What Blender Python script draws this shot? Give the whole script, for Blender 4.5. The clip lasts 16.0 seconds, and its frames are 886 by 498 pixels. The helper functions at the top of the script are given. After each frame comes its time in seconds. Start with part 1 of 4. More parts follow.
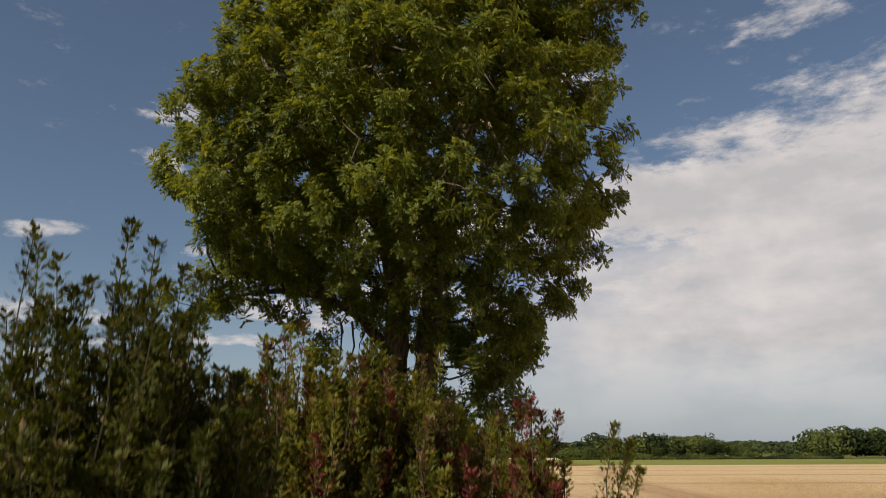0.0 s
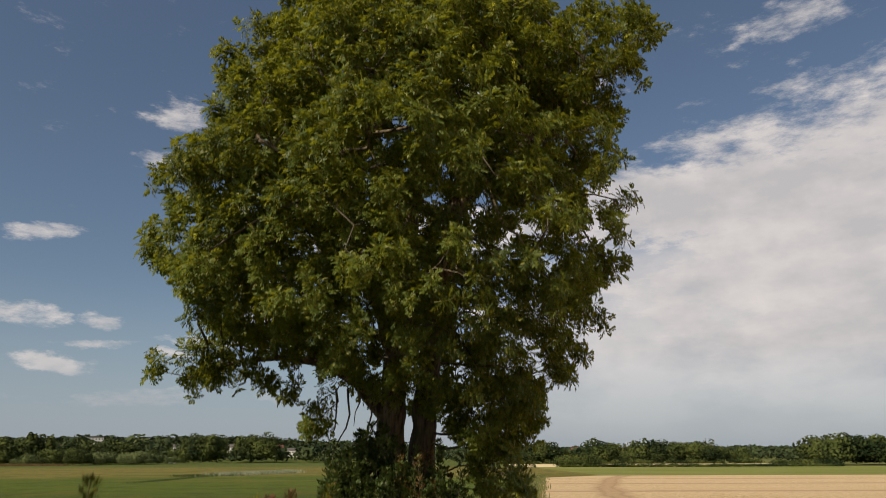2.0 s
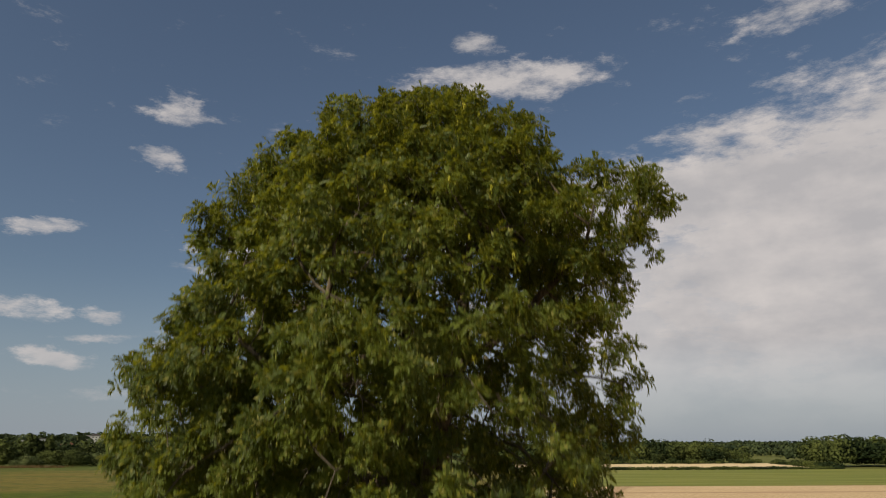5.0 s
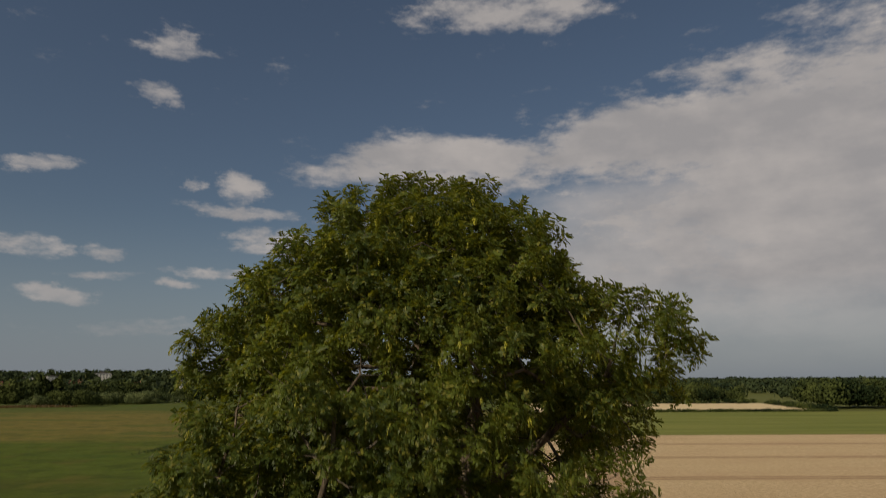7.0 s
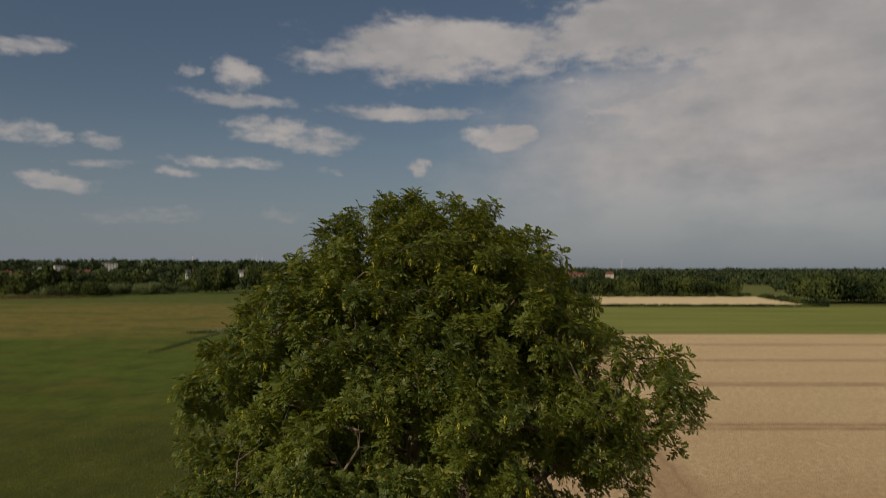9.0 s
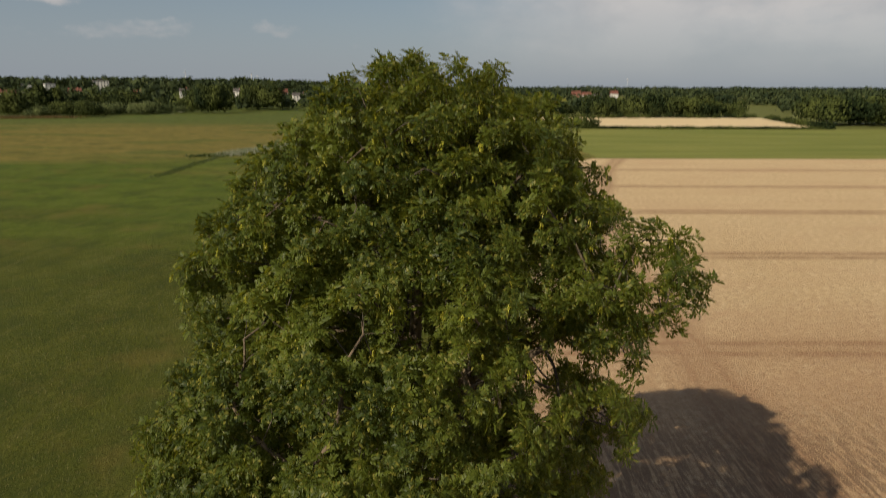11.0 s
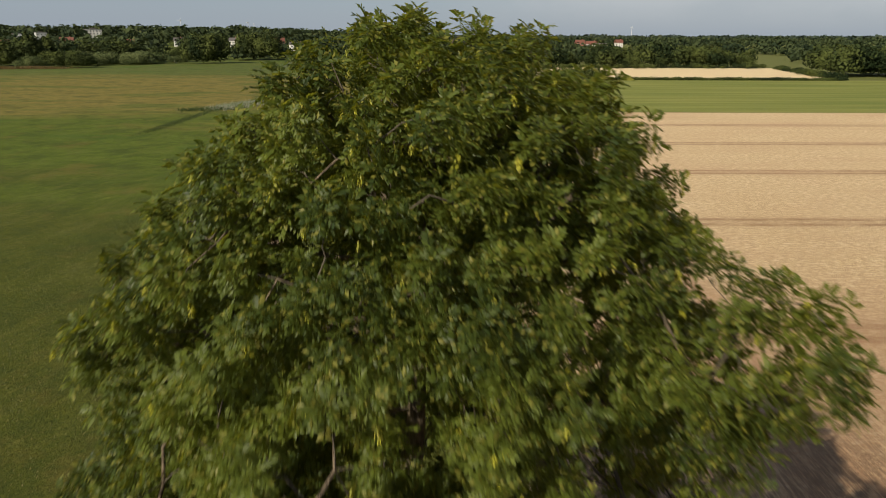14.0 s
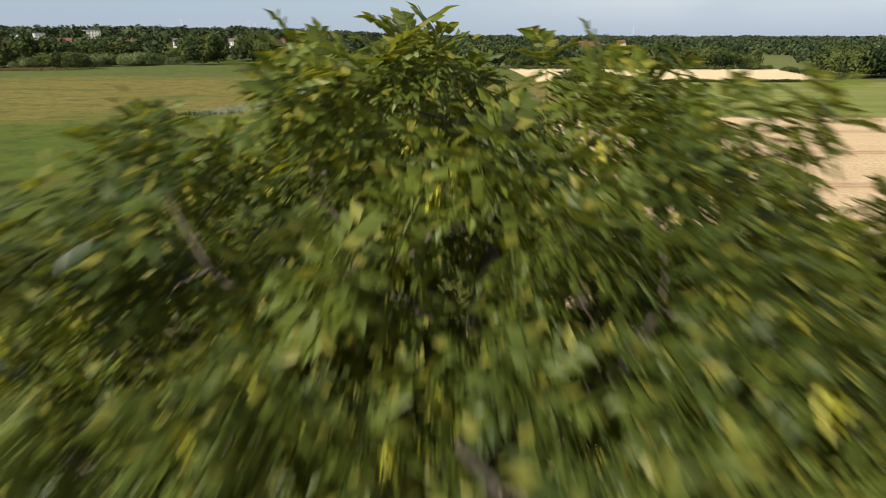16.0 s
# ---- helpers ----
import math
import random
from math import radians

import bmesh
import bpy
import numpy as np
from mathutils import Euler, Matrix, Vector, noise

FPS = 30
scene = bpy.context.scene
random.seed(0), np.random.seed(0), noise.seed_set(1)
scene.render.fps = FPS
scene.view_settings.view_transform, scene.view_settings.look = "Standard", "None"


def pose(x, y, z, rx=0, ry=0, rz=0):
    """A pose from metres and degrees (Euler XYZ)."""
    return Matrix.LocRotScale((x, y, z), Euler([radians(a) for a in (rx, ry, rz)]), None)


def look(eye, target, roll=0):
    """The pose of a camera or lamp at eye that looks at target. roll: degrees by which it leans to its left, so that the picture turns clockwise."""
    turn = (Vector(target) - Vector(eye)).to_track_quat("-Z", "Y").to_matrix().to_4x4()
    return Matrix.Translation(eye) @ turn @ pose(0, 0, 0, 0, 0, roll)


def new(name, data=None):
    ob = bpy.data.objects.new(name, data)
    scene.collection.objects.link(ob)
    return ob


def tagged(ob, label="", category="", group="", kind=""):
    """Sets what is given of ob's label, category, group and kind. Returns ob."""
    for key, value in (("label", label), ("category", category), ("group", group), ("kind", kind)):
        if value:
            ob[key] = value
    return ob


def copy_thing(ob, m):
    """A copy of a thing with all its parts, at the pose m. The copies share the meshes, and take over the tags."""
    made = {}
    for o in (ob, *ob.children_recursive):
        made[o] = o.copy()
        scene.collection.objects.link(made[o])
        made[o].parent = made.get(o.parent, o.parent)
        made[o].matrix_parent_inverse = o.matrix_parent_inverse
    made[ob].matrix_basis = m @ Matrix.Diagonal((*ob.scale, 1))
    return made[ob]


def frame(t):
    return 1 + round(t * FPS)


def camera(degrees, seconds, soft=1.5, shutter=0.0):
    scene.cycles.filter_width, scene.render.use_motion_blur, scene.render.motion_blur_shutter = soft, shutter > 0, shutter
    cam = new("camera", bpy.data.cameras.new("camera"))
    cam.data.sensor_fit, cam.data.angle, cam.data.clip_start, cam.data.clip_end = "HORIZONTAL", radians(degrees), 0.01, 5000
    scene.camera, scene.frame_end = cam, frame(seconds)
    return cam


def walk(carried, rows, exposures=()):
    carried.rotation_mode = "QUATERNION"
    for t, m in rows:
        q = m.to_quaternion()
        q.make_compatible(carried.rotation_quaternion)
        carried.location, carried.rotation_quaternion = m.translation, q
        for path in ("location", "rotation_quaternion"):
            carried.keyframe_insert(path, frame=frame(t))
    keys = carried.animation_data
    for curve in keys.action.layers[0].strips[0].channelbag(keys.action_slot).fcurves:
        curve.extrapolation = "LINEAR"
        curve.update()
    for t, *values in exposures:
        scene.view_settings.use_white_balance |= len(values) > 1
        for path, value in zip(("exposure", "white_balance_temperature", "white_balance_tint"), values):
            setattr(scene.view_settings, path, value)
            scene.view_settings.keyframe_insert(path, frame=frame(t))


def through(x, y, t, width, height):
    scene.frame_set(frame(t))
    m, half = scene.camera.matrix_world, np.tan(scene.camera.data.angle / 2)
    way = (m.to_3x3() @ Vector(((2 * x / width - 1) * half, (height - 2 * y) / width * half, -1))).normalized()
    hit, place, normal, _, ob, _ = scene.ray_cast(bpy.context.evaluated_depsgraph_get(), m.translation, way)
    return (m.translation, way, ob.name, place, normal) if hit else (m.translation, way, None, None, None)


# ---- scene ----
import collections

from mathutils import kdtree

cam = camera(65.0, 16.0, soft=0.8, shutter=1.0)
# seconds, x, y, height, pitch above level, yaw, roll
PATH = [
    (0.0, 0.05, 0.02, 2.72, 16.40, 0.15, 0.2), (0.5, 0.05, 0.02, 3.05, 16.44, 0.15, 0.2),
    (1.0, 0.05, 0.03, 3.42, 16.50, 0.17, 0.2), (1.5, 0.06, 0.03, 3.80, 16.58, 0.20, 0.18),
    (2.0, 0.09, 0.02, 4.20, 16.65, 0.20, 0.16), (2.5, 0.11, 0.02, 4.67, 16.68, 0.20, 0.17),
    (3.0, 0.13, 0.05, 5.22, 16.66, 0.22, 0.18), (3.5, 0.19, 0.10, 5.87, 16.61, 0.24, 0.2),
    (4.0, 0.24, 0.10, 6.54, 16.51, 0.22, 0.22), (4.5, 0.23, 0.10, 7.27, 16.35, 0.21, 0.24),
    (5.0, 0.22, 0.12, 8.08, 16.17, 0.20, 0.24), (5.6, 0.18, 0.16, 9.15, 15.55, 0.18, 0.22),
    (6.5, 0.12, 0.28, 10.92, 12.95, 0.15, 0.19), (7.5, 0.09, 0.40, 12.68, 9.03, 0.1, 0.18),
    (8.0, 0.11, 0.44, 13.46, 7.06, 0.06, 0.1), (8.5, 0.13, 0.46, 14.20, 4.80, 0.06, 0.0),
    (9.0, 0.13, 0.42, 14.72, 1.95, 0.05, -0.06), (9.5, 0.14, 0.45, 15.17, -1.36, 0.04, -0.15),
    (10.0, 0.13, 0.62, 15.48, -5.24, 0.03, -0.17), (10.9, 0.08, 0.95, 15.72, -12.2, 0.02, -0.17),
    (11.7, 0.02, 1.35, 15.79, -15.9, 0.0, -0.15), (12.5, -0.01, 1.95, 15.82, -16.80, 0.0, -0.12),
    (13.0, 0.04, 2.90, 15.86, -16.80, -0.02, -0.14), (13.5, 0.04, 4.08, 15.96, -16.78, -0.03, -0.15),
    (14.0, -0.10, 5.40, 16.09, -16.79, -0.03, -0.15), (14.5, -0.27, 6.85, 16.22, -16.79, -0.04, -0.13),
    (15.0, -0.34, 8.60, 16.32, -16.77, -0.07, -0.13), (15.5, -0.36, 10.25, 16.38, -16.77, -0.10, -0.13),
    (16.0, -0.37, 11.95, 16.42, -16.77, -0.12, -0.12),
]
walk(cam, [(t, pose(x, y, z, 90 + p, roll, -yaw)) for t, x, y, z, p, yaw, roll in PATH],
     exposures=[(0.0, 0.1, 6900, 12), (3.5, 0.04, 6900, 12), (5.2, -0.17, 6900, 12), (7.3, -0.72, 7000, 12), (9.5, -0.72, 7000, 12), (10.2, -0.5, 7050, 12), (12.0, 0.1, 6900, 12), (14.0, 0.12, 6700, 11), (16.0, 0.6, 6350, 11)])

# ---- world and sun ----
SUN_FROM = Vector((-0.635, -0.772, 0.0)).normalized()
SUN_ELEV = 34.5
sun_dir = Vector((SUN_FROM.x * math.cos(radians(SUN_ELEV)), SUN_FROM.y * math.cos(radians(SUN_ELEV)), math.sin(radians(SUN_ELEV))))
sun_data = bpy.data.lights.new("sun", "SUN")
sun_data.energy, sun_data.angle, sun_data.color = 5.0, radians(0.53), (1.0, 0.91, 0.74)
sun = new("sun", sun_data)
sun.matrix_world = look(sun_dir * 60, (0, 0, 0))

# clouds: azimuth and elevation of the middle, half width and half height, all in degrees, and density
CLOUDS_NEAR = [
    (38, 13.0, 31, 15.0, 1.3), (48, 19, 22, 12, 1.2), (20.5, 19.3, 15, 4.0, 1.2), (1.5, 17.9, 15, 3.1, 1.0),
    (5.4, 11.1, 4.6, 1.3, 1.05), (-2, 13.2, 8, 1.0, 0.72), (6, 29.6, 11, 2.0, 0.75),
    (3.5, 32.3, 3, 1.3, 0.6), (29.5, 31.0, 6, 2.0, 0.62), (-16.4, 15.6, 3.0, 1.4, 0.72), (-30.5, 16.0, 2.5, 0.95, 0.74), (-22.6, 25.6, 3.3, 1.4, 0.74),
]
CLOUDS_FAR = [
    (-16, 13.9, 5.5, 0.9, 0.78), (-16, 12.0, 2.8, 1.1, 0.7), (-12, 11.0, 6.8, 1.4, 0.68), (-31, 9.8, 3.0, 1.2, 0.78),
    (-29, 6.7, 3.6, 0.9, 0.9), (-26, 10.0, 2.6, 0.8, 0.64), (-26, 8.2, 4.5, 0.5, 0.6), (-17, 8.7, 6, 0.8, 0.66),
    (-10.3, 8.2, 3.4, 0.6, 0.58), (-19.8, 7.4, 2.4, 0.6, 0.74), (-1.6, 8.5, 1.4, 0.6, 0.75), (-23.5, 21.8, 2.2, 0.8, 0.6),
    (-23, 4.4, 5, 0.7, 0.5), (-13, 4.6, 2.5, 0.7, 0.55), (-20.2, 15.6, 1.3, 0.6, 0.7),
]


def build_world():
    world = bpy.data.worlds.new("sky")
    scene.world = world
    world.use_nodes = True
    nt = world.node_tree
    nt.nodes.clear()
    node, link = nt.nodes.new, nt.links.new

    def math_node(op, a, b=None, clamp=False):
        n = node("ShaderNodeMath")
        n.operation, n.use_clamp = op, clamp
        for i, v in enumerate((a, b)):
            if v is None:
                continue
            if isinstance(v, (int, float)):
                n.inputs[i].default_value = v
            else:
                link(v, n.inputs[i])
        return n.outputs[0]

    sky = node("ShaderNodeTexSky")
    sky.sky_type, sky.sun_disc = "NISHITA", False
    sky.sun_elevation, sky.sun_rotation = radians(SUN_ELEV), math.atan2(SUN_FROM.x, SUN_FROM.y)
    sky.air_density, sky.dust_density, sky.ozone_density = 1.1, 0.6, 2.8
    coord = node("ShaderNodeTexCoord")
    sep = node("ShaderNodeSeparateXYZ")
    link(coord.outputs["Generated"], sep.inputs[0])
    az = math_node("MULTIPLY", math_node("ARCTAN2", sep.outputs[0], sep.outputs[1]), 57.2958)
    el = math_node("MULTIPLY", math_node("ARCSINE", sep.outputs[2]), 57.2958)
    flat = node("ShaderNodeCombineXYZ")
    link(az, flat.inputs[0])
    link(el, flat.inputs[1])

    def fbm(scale, stretch, detail, rough, w=0.0):
        m = node("ShaderNodeVectorMath")
        m.operation = "MULTIPLY"
        link(flat.outputs[0], m.inputs[0])
        m.inputs[1].default_value = (scale / stretch, scale, 1)
        a = node("ShaderNodeVectorMath")
        a.operation = "ADD"
        link(m.outputs[0], a.inputs[0])
        a.inputs[1].default_value = (w, w * 0.7, w)
        n = node("ShaderNodeTexNoise")
        n.inputs["Scale"].default_value, n.inputs["Detail"].default_value, n.inputs["Roughness"].default_value = 1.0, detail, rough
        link(a.outputs[0], n.inputs["Vector"])
        return n

    # ragged edges: the cloud map is read at a wandering place
    wander = fbm(0.22, 1.8, 6, 0.65)
    off = node("ShaderNodeVectorMath")
    off.operation = "SUBTRACT"
    link(wander.outputs["Color"], off.inputs[0])
    off.inputs[1].default_value = (0.5, 0.5, 0.5)
    sc = node("ShaderNodeVectorMath")
    sc.operation = "MULTIPLY"
    link(off.outputs[0], sc.inputs[0])
    sc.inputs[1].default_value = (9, 3.4, 0)
    moved = node("ShaderNodeVectorMath")
    moved.operation = "ADD"
    link(flat.outputs[0], moved.inputs[0])
    link(sc.outputs[0], moved.inputs[1])
    total = None
    for a, e, w, h, d in CLOUDS_NEAR + CLOUDS_FAR:
        s = node("ShaderNodeVectorMath")
        s.operation = "SUBTRACT"
        link(moved.outputs[0], s.inputs[0])
        s.inputs[1].default_value = (a, e, 0)
        q = node("ShaderNodeVectorMath")
        q.operation = "MULTIPLY"
        link(s.outputs[0], q.inputs[0])
        q.inputs[1].default_value = (1 / w, 1 / h, 0)
        ln = node("ShaderNodeVectorMath")
        ln.operation = "LENGTH"
        link(q.outputs[0], ln.inputs[0])
        r = node("ShaderNodeMapRange")
        r.interpolation_type = "SMOOTHSTEP"
        r.inputs["From Min"].default_value, r.inputs["From Max"].default_value = 1.25, 0.35
        r.inputs["To Max"].default_value = d
        link(ln.outputs["Value"], r.inputs["Value"])
        total = r.outputs[0] if total is None else math_node("MAXIMUM", total, r.outputs[0])
    # the rest of the sky, away from the walk's view: scattered fair-weather cloud
    wide = fbm(0.045, 2.0, 6, 0.55, 3.0)
    rest = node("ShaderNodeMapRange")
    rest.inputs["From Min"].default_value, rest.inputs["From Max"].default_value = 0.52, 0.75
    link(wide.outputs[0], rest.inputs["Value"])
    away = node("ShaderNodeMapRange")
    away.inputs["From Min"].default_value, away.inputs["From Max"].default_value = 45, 75
    link(math_node("ABSOLUTE", az), away.inputs["Value"])
    total = math_node("MAXIMUM", total, math_node("MULTIPLY", rest.outputs[0], away.outputs[0]))
    fine = fbm(0.6, 2.6, 8, 0.66, 1.7)
    ripple = math_node("MULTIPLY", math_node("SUBTRACT", fine.outputs[0], 0.5), 2.2)
    soft = node("ShaderNodeMapRange")
    soft.interpolation_type = "SMOOTHSTEP"
    soft.inputs["From Min"].default_value, soft.inputs["From Max"].default_value = 0.24, 1.02
    link(math_node("ADD", total, ripple), soft.inputs["Value"])
    # a smooth veil of high cloud over the eastern half, lower towards the west
    slope = math_node("MULTIPLY_ADD", az, 0.055)
    slope.node.inputs[2].default_value = 0.22
    lift = math_node("ADD", math_node("MULTIPLY", math_node("MAXIMUM", math_node("SUBTRACT", el, 8.0), 0.0), 0.045), math_node("MULTIPLY", math_node("MAXIMUM", math_node("SUBTRACT", el, 15.0), 0.0), 0.22))
    veil = node("ShaderNodeMapRange")
    veil.interpolation_type = "SMOOTHSTEP"
    veil.inputs["To Max"].default_value = 0.86
    link(math_node("ADD", math_node("SUBTRACT", slope, lift), math_node("MULTIPLY", math_node("SUBTRACT", wander.outputs[0], 0.5), 0.9)), veil.inputs["Value"])
    thin = math_node("MAXIMUM", math_node("MULTIPLY", soft.outputs[0], 0.95), veil.outputs[0])
    # tone inside the cloud
    tone = node("ShaderNodeMix")
    tone.data_type = "RGBA"
    inner = fbm(0.2, 1.8, 5, 0.55, 8.0)
    shade = node("ShaderNodeMapRange")
    shade.inputs["From Min"].default_value, shade.inputs["From Max"].default_value = 0.38, 0.62
    link(inner.outputs[0], shade.inputs["Value"])
    link(shade.outputs[0], tone.inputs[0])
    tone.inputs["A"].default_value, tone.inputs["B"].default_value = (6.5, 6.5, 6.8, 1), (8.9, 8.6, 8.6, 1)
    # haze towards the horizon, the clouds before it paling into it
    haze = node("ShaderNodeMapRange")
    haze.interpolation_type = "SMOOTHSTEP"
    haze.inputs["From Min"].default_value, haze.inputs["From Max"].default_value = 14.0, -1.0
    haze.inputs["To Min"].default_value, haze.inputs["To Max"].default_value = 0.05, 0.8
    link(el, haze.inputs["Value"])
    air = node("ShaderNodeMix")
    air.data_type = "RGBA"
    link(haze.outputs[0], air.inputs[0])
    deep = node("ShaderNodeVectorMath")
    deep.operation = "SCALE"
    deep.inputs["Scale"].default_value = 0.9
    link(sky.outputs[0], deep.inputs[0])
    link(deep.outputs[0], air.inputs["A"])
    air.inputs["B"].default_value = (3.7, 4.6, 5.9, 1)
    fade = node("ShaderNodeMapRange")
    fade.inputs["From Min"].default_value, fade.inputs["From Max"].default_value = 0.5, 8.0
    fade.inputs["To Min"].default_value = 0.0
    link(el, fade.inputs["Value"])
    mix = node("ShaderNodeMix")
    mix.data_type = "RGBA"
    link(math_node("MULTIPLY", thin, fade.outputs[0]), mix.inputs[0])
    link(air.outputs["Result"], mix.inputs["A"])
    link(tone.outputs["Result"], mix.inputs["B"])
    bg = node("ShaderNodeBackground")
    bg.inputs["Strength"].default_value = 0.075
    out = node("ShaderNodeOutputWorld")
    link(mix.outputs["Result"], bg.inputs["Color"])
    link(bg.outputs[0], out.inputs["Surface"])


build_world()


# ---- materials ----
class Mat:
    """Short hand for a node material."""

    def __init__(self, name):
        self.m = bpy.data.materials.new(name)
        self.m.use_nodes = True
        self.nt = self.m.node_tree
        self.bsdf = self.nt.nodes["Principled BSDF"]
        self.out = self.nt.nodes["Material Output"]

    def node(self, kind):
        return self.nt.nodes.new(kind)

    def link(self, a, b):
        self.nt.links.new(a, b)

    def put(self, v, socket):
        if isinstance(v, (int, float, tuple)):
            socket.default_value = v
        else:
            self.link(v, socket)

    def calc(self, op, a, b=0.0, c=0.0, clamp=False):
        n = self.node("ShaderNodeMath")
        n.operation, n.use_clamp = op, clamp
        for v, s in zip((a, b, c), n.inputs):
            self.put(v, s)
        return n.outputs[0]

    def position(self):
        return self.node("ShaderNodeNewGeometry").outputs["Position"]

    def scaled(self, vec, s):
        n = self.node("ShaderNodeVectorMath")
        n.operation = "MULTIPLY"
        self.link(vec, n.inputs[0])
        n.inputs[1].default_value = s
        return n.outputs[0]

    def noise(self, vec, scale, detail=4, rough=0.55):
        n = self.node("ShaderNodeTexNoise")
        n.inputs["Scale"].default_value, n.inputs["Detail"].default_value, n.inputs["Roughness"].default_value = scale, detail, rough
        self.link(vec, n.inputs["Vector"])
        return n.outputs[0]

    def ramp(self, v, lo, hi, a=0.0, b=1.0, smooth=True):
        n = self.node("ShaderNodeMapRange")
        n.interpolation_type = "SMOOTHSTEP" if smooth else "LINEAR"
        for k, s in (("From Min", lo), ("From Max", hi), ("To Min", a), ("To Max", b)):
            n.inputs[k].default_value = s
        self.put(v, n.inputs["Value"])
        return n.outputs[0]

    def mix(self, f, a, b):
        n = self.node("ShaderNodeMix")
        n.data_type = "RGBA"
        self.put(f, n.inputs[0])
        self.put(a if not isinstance(a, tuple) else (*a, 1), n.inputs["A"])
        self.put(b if not isinstance(b, tuple) else (*b, 1), n.inputs["B"])
        return n.outputs["Result"]

    def bump(self, h, strength, distance):
        n = self.node("ShaderNodeBump")
        n.inputs["Strength"].default_value, n.inputs["Distance"].default_value = strength, distance
        self.link(h, n.inputs["Height"])
        self.link(n.outputs[0], self.bsdf.inputs["Normal"])

    def finish(self, colour, rough=0.8, spec=0.3):
        self.put(colour if not isinstance(colour, tuple) else (*colour, 1), self.bsdf.inputs["Base Color"])
        self.put(rough, self.bsdf.inputs["Roughness"])
        self.bsdf.inputs["Specular IOR Level"].default_value = spec
        return self.m


def leaf_material(name, dark, light, odd, odd_share=0.08, clump=0.6, glow=0.35, rough=0.48, spec=0.4, speck=0.45, through=None):
    """Leaves: three colours by leaf and by bough, with light coming through the blade."""
    m = Mat(name)
    geo = m.node("ShaderNodeNewGeometry")
    rnd = geo.outputs["Random Per Island"]
    bough = m.noise(geo.outputs["Position"], clump, 2)
    f = m.calc("ADD", m.calc("MULTIPLY", rnd, speck), m.ramp(bough, 0.35, 0.65, 0.0, 1.0 - speck))
    col = m.mix(f, dark, light)
    col = m.mix(m.calc("GREATER_THAN", m.calc("FRACT", m.calc("MULTIPLY", rnd, 37.0)), 1.0 - odd_share), col, odd)
    m.finish(col, rough, spec)
    tr = m.node("ShaderNodeBsdfTranslucent")
    warm = m.mix(0.6 if through else 0.5, col, through or (light[0] * 1.25, light[1] * 1.2, light[2] * 0.5))
    m.link(warm, tr.inputs["Color"])
    mx = m.node("ShaderNodeMixShader")
    mx.inputs[0].default_value = glow
    m.link(m.bsdf.outputs[0], mx.inputs[1])
    m.link(tr.outputs[0], mx.inputs[2])
    m.link(mx.outputs[0], m.out.inputs["Surface"])
    return m.m


def bark_material(name, lo, hi, moss):
    m = Mat(name)
    p = m.position()
    ridges = m.noise(m.scaled(p, (9, 9, 1.6)), 1.0, 5, 0.65)
    big = m.noise(p, 0.9, 3)
    col = m.mix(m.ramp(ridges, 0.35, 0.65), lo, hi)
    col = m.mix(m.ramp(big, 0.52, 0.7, 0, 0.5), col, moss)
    m.bump(ridges, 0.9, 0.05)
    return m.finish(col, 0.9, 0.2)


def plain_material(name, colour, rough=0.7, vary=0.18, scale=1.5, spec=0.3):
    m = Mat(name)
    n = m.noise(m.position(), scale, 4)
    dark = tuple(c * (1 - vary) for c in colour)
    light = tuple(min(1.0, c * (1 + vary)) for c in colour)
    return m.finish(m.mix(n, dark, light), rough, spec)


ASH_LEAF = leaf_material("ash_leaf", (0.022, 0.046, 0.012), (0.150, 0.190, 0.028), (0.22, 0.215, 0.04), 0.12, 0.62, 0.46, 0.48, 0.32, through=(0.37, 0.345, 0.013))
ELDER_LEAF = leaf_material("elder_leaf", (0.030, 0.055, 0.014), (0.080, 0.110, 0.026), (0.12, 0.12, 0.04), 0.08, 1.5, 0.4)
ASH_KEY = leaf_material("ash_key", (0.30, 0.31, 0.03), (0.46, 0.44, 0.04), (0.36, 0.32, 0.05), 0.2)
BARK = bark_material("ash_bark", (0.055, 0.042, 0.029), (0.185, 0.142, 0.096), (0.12, 0.12, 0.055))
SHRUB_WOOD = plain_material("shrub_stem", (0.055, 0.043, 0.028), 0.85, 0.3, 6)
TWIG = plain_material("twig_bark", (0.095, 0.078, 0.056), 0.85, 0.3, 6)
DEAD_WOOD = plain_material("dead_wood", (0.30, 0.235, 0.15), 0.85, 0.3, 5)
SHRUB_LEAF = leaf_material("privet_leaf", (0.020, 0.031, 0.006), (0.105, 0.112, 0.018), (0.16, 0.12, 0.05), 0.12, 1.6, 0.35, 0.6, 0.25)
RED_LEAF = leaf_material("dogwood_leaf", (0.055, 0.085, 0.013), (0.230, 0.220, 0.036), (0.25, 0.11, 0.035), 0.12, 1.8, 0.55)
CRIMSON_LEAF = leaf_material("crimson_leaf", (0.11, 0.025, 0.022), (0.20, 0.05, 0.04), (0.09, 0.10, 0.03), 0.25, 3.0)
BROWN_LEAF = leaf_material("brown_leaf", (0.10, 0.06, 0.025), (0.20, 0.12, 0.05), (0.10, 0.12, 0.03), 0.25, 2.0)
WOOD_LEAF = leaf_material("wood_leaf", (0.013, 0.024, 0.009), (0.080, 0.098, 0.026), (0.075, 0.09, 0.028), 0.03, 0.075, 0.15, 0.8, 0.1, 0.08)
WILLOW_LEAF = leaf_material("willow_leaf", (0.050, 0.072, 0.028), (0.14, 0.165, 0.066), (0.15, 0.16, 0.07), 0.05, 0.12, 0.15, 0.8, 0.1, 0.15)
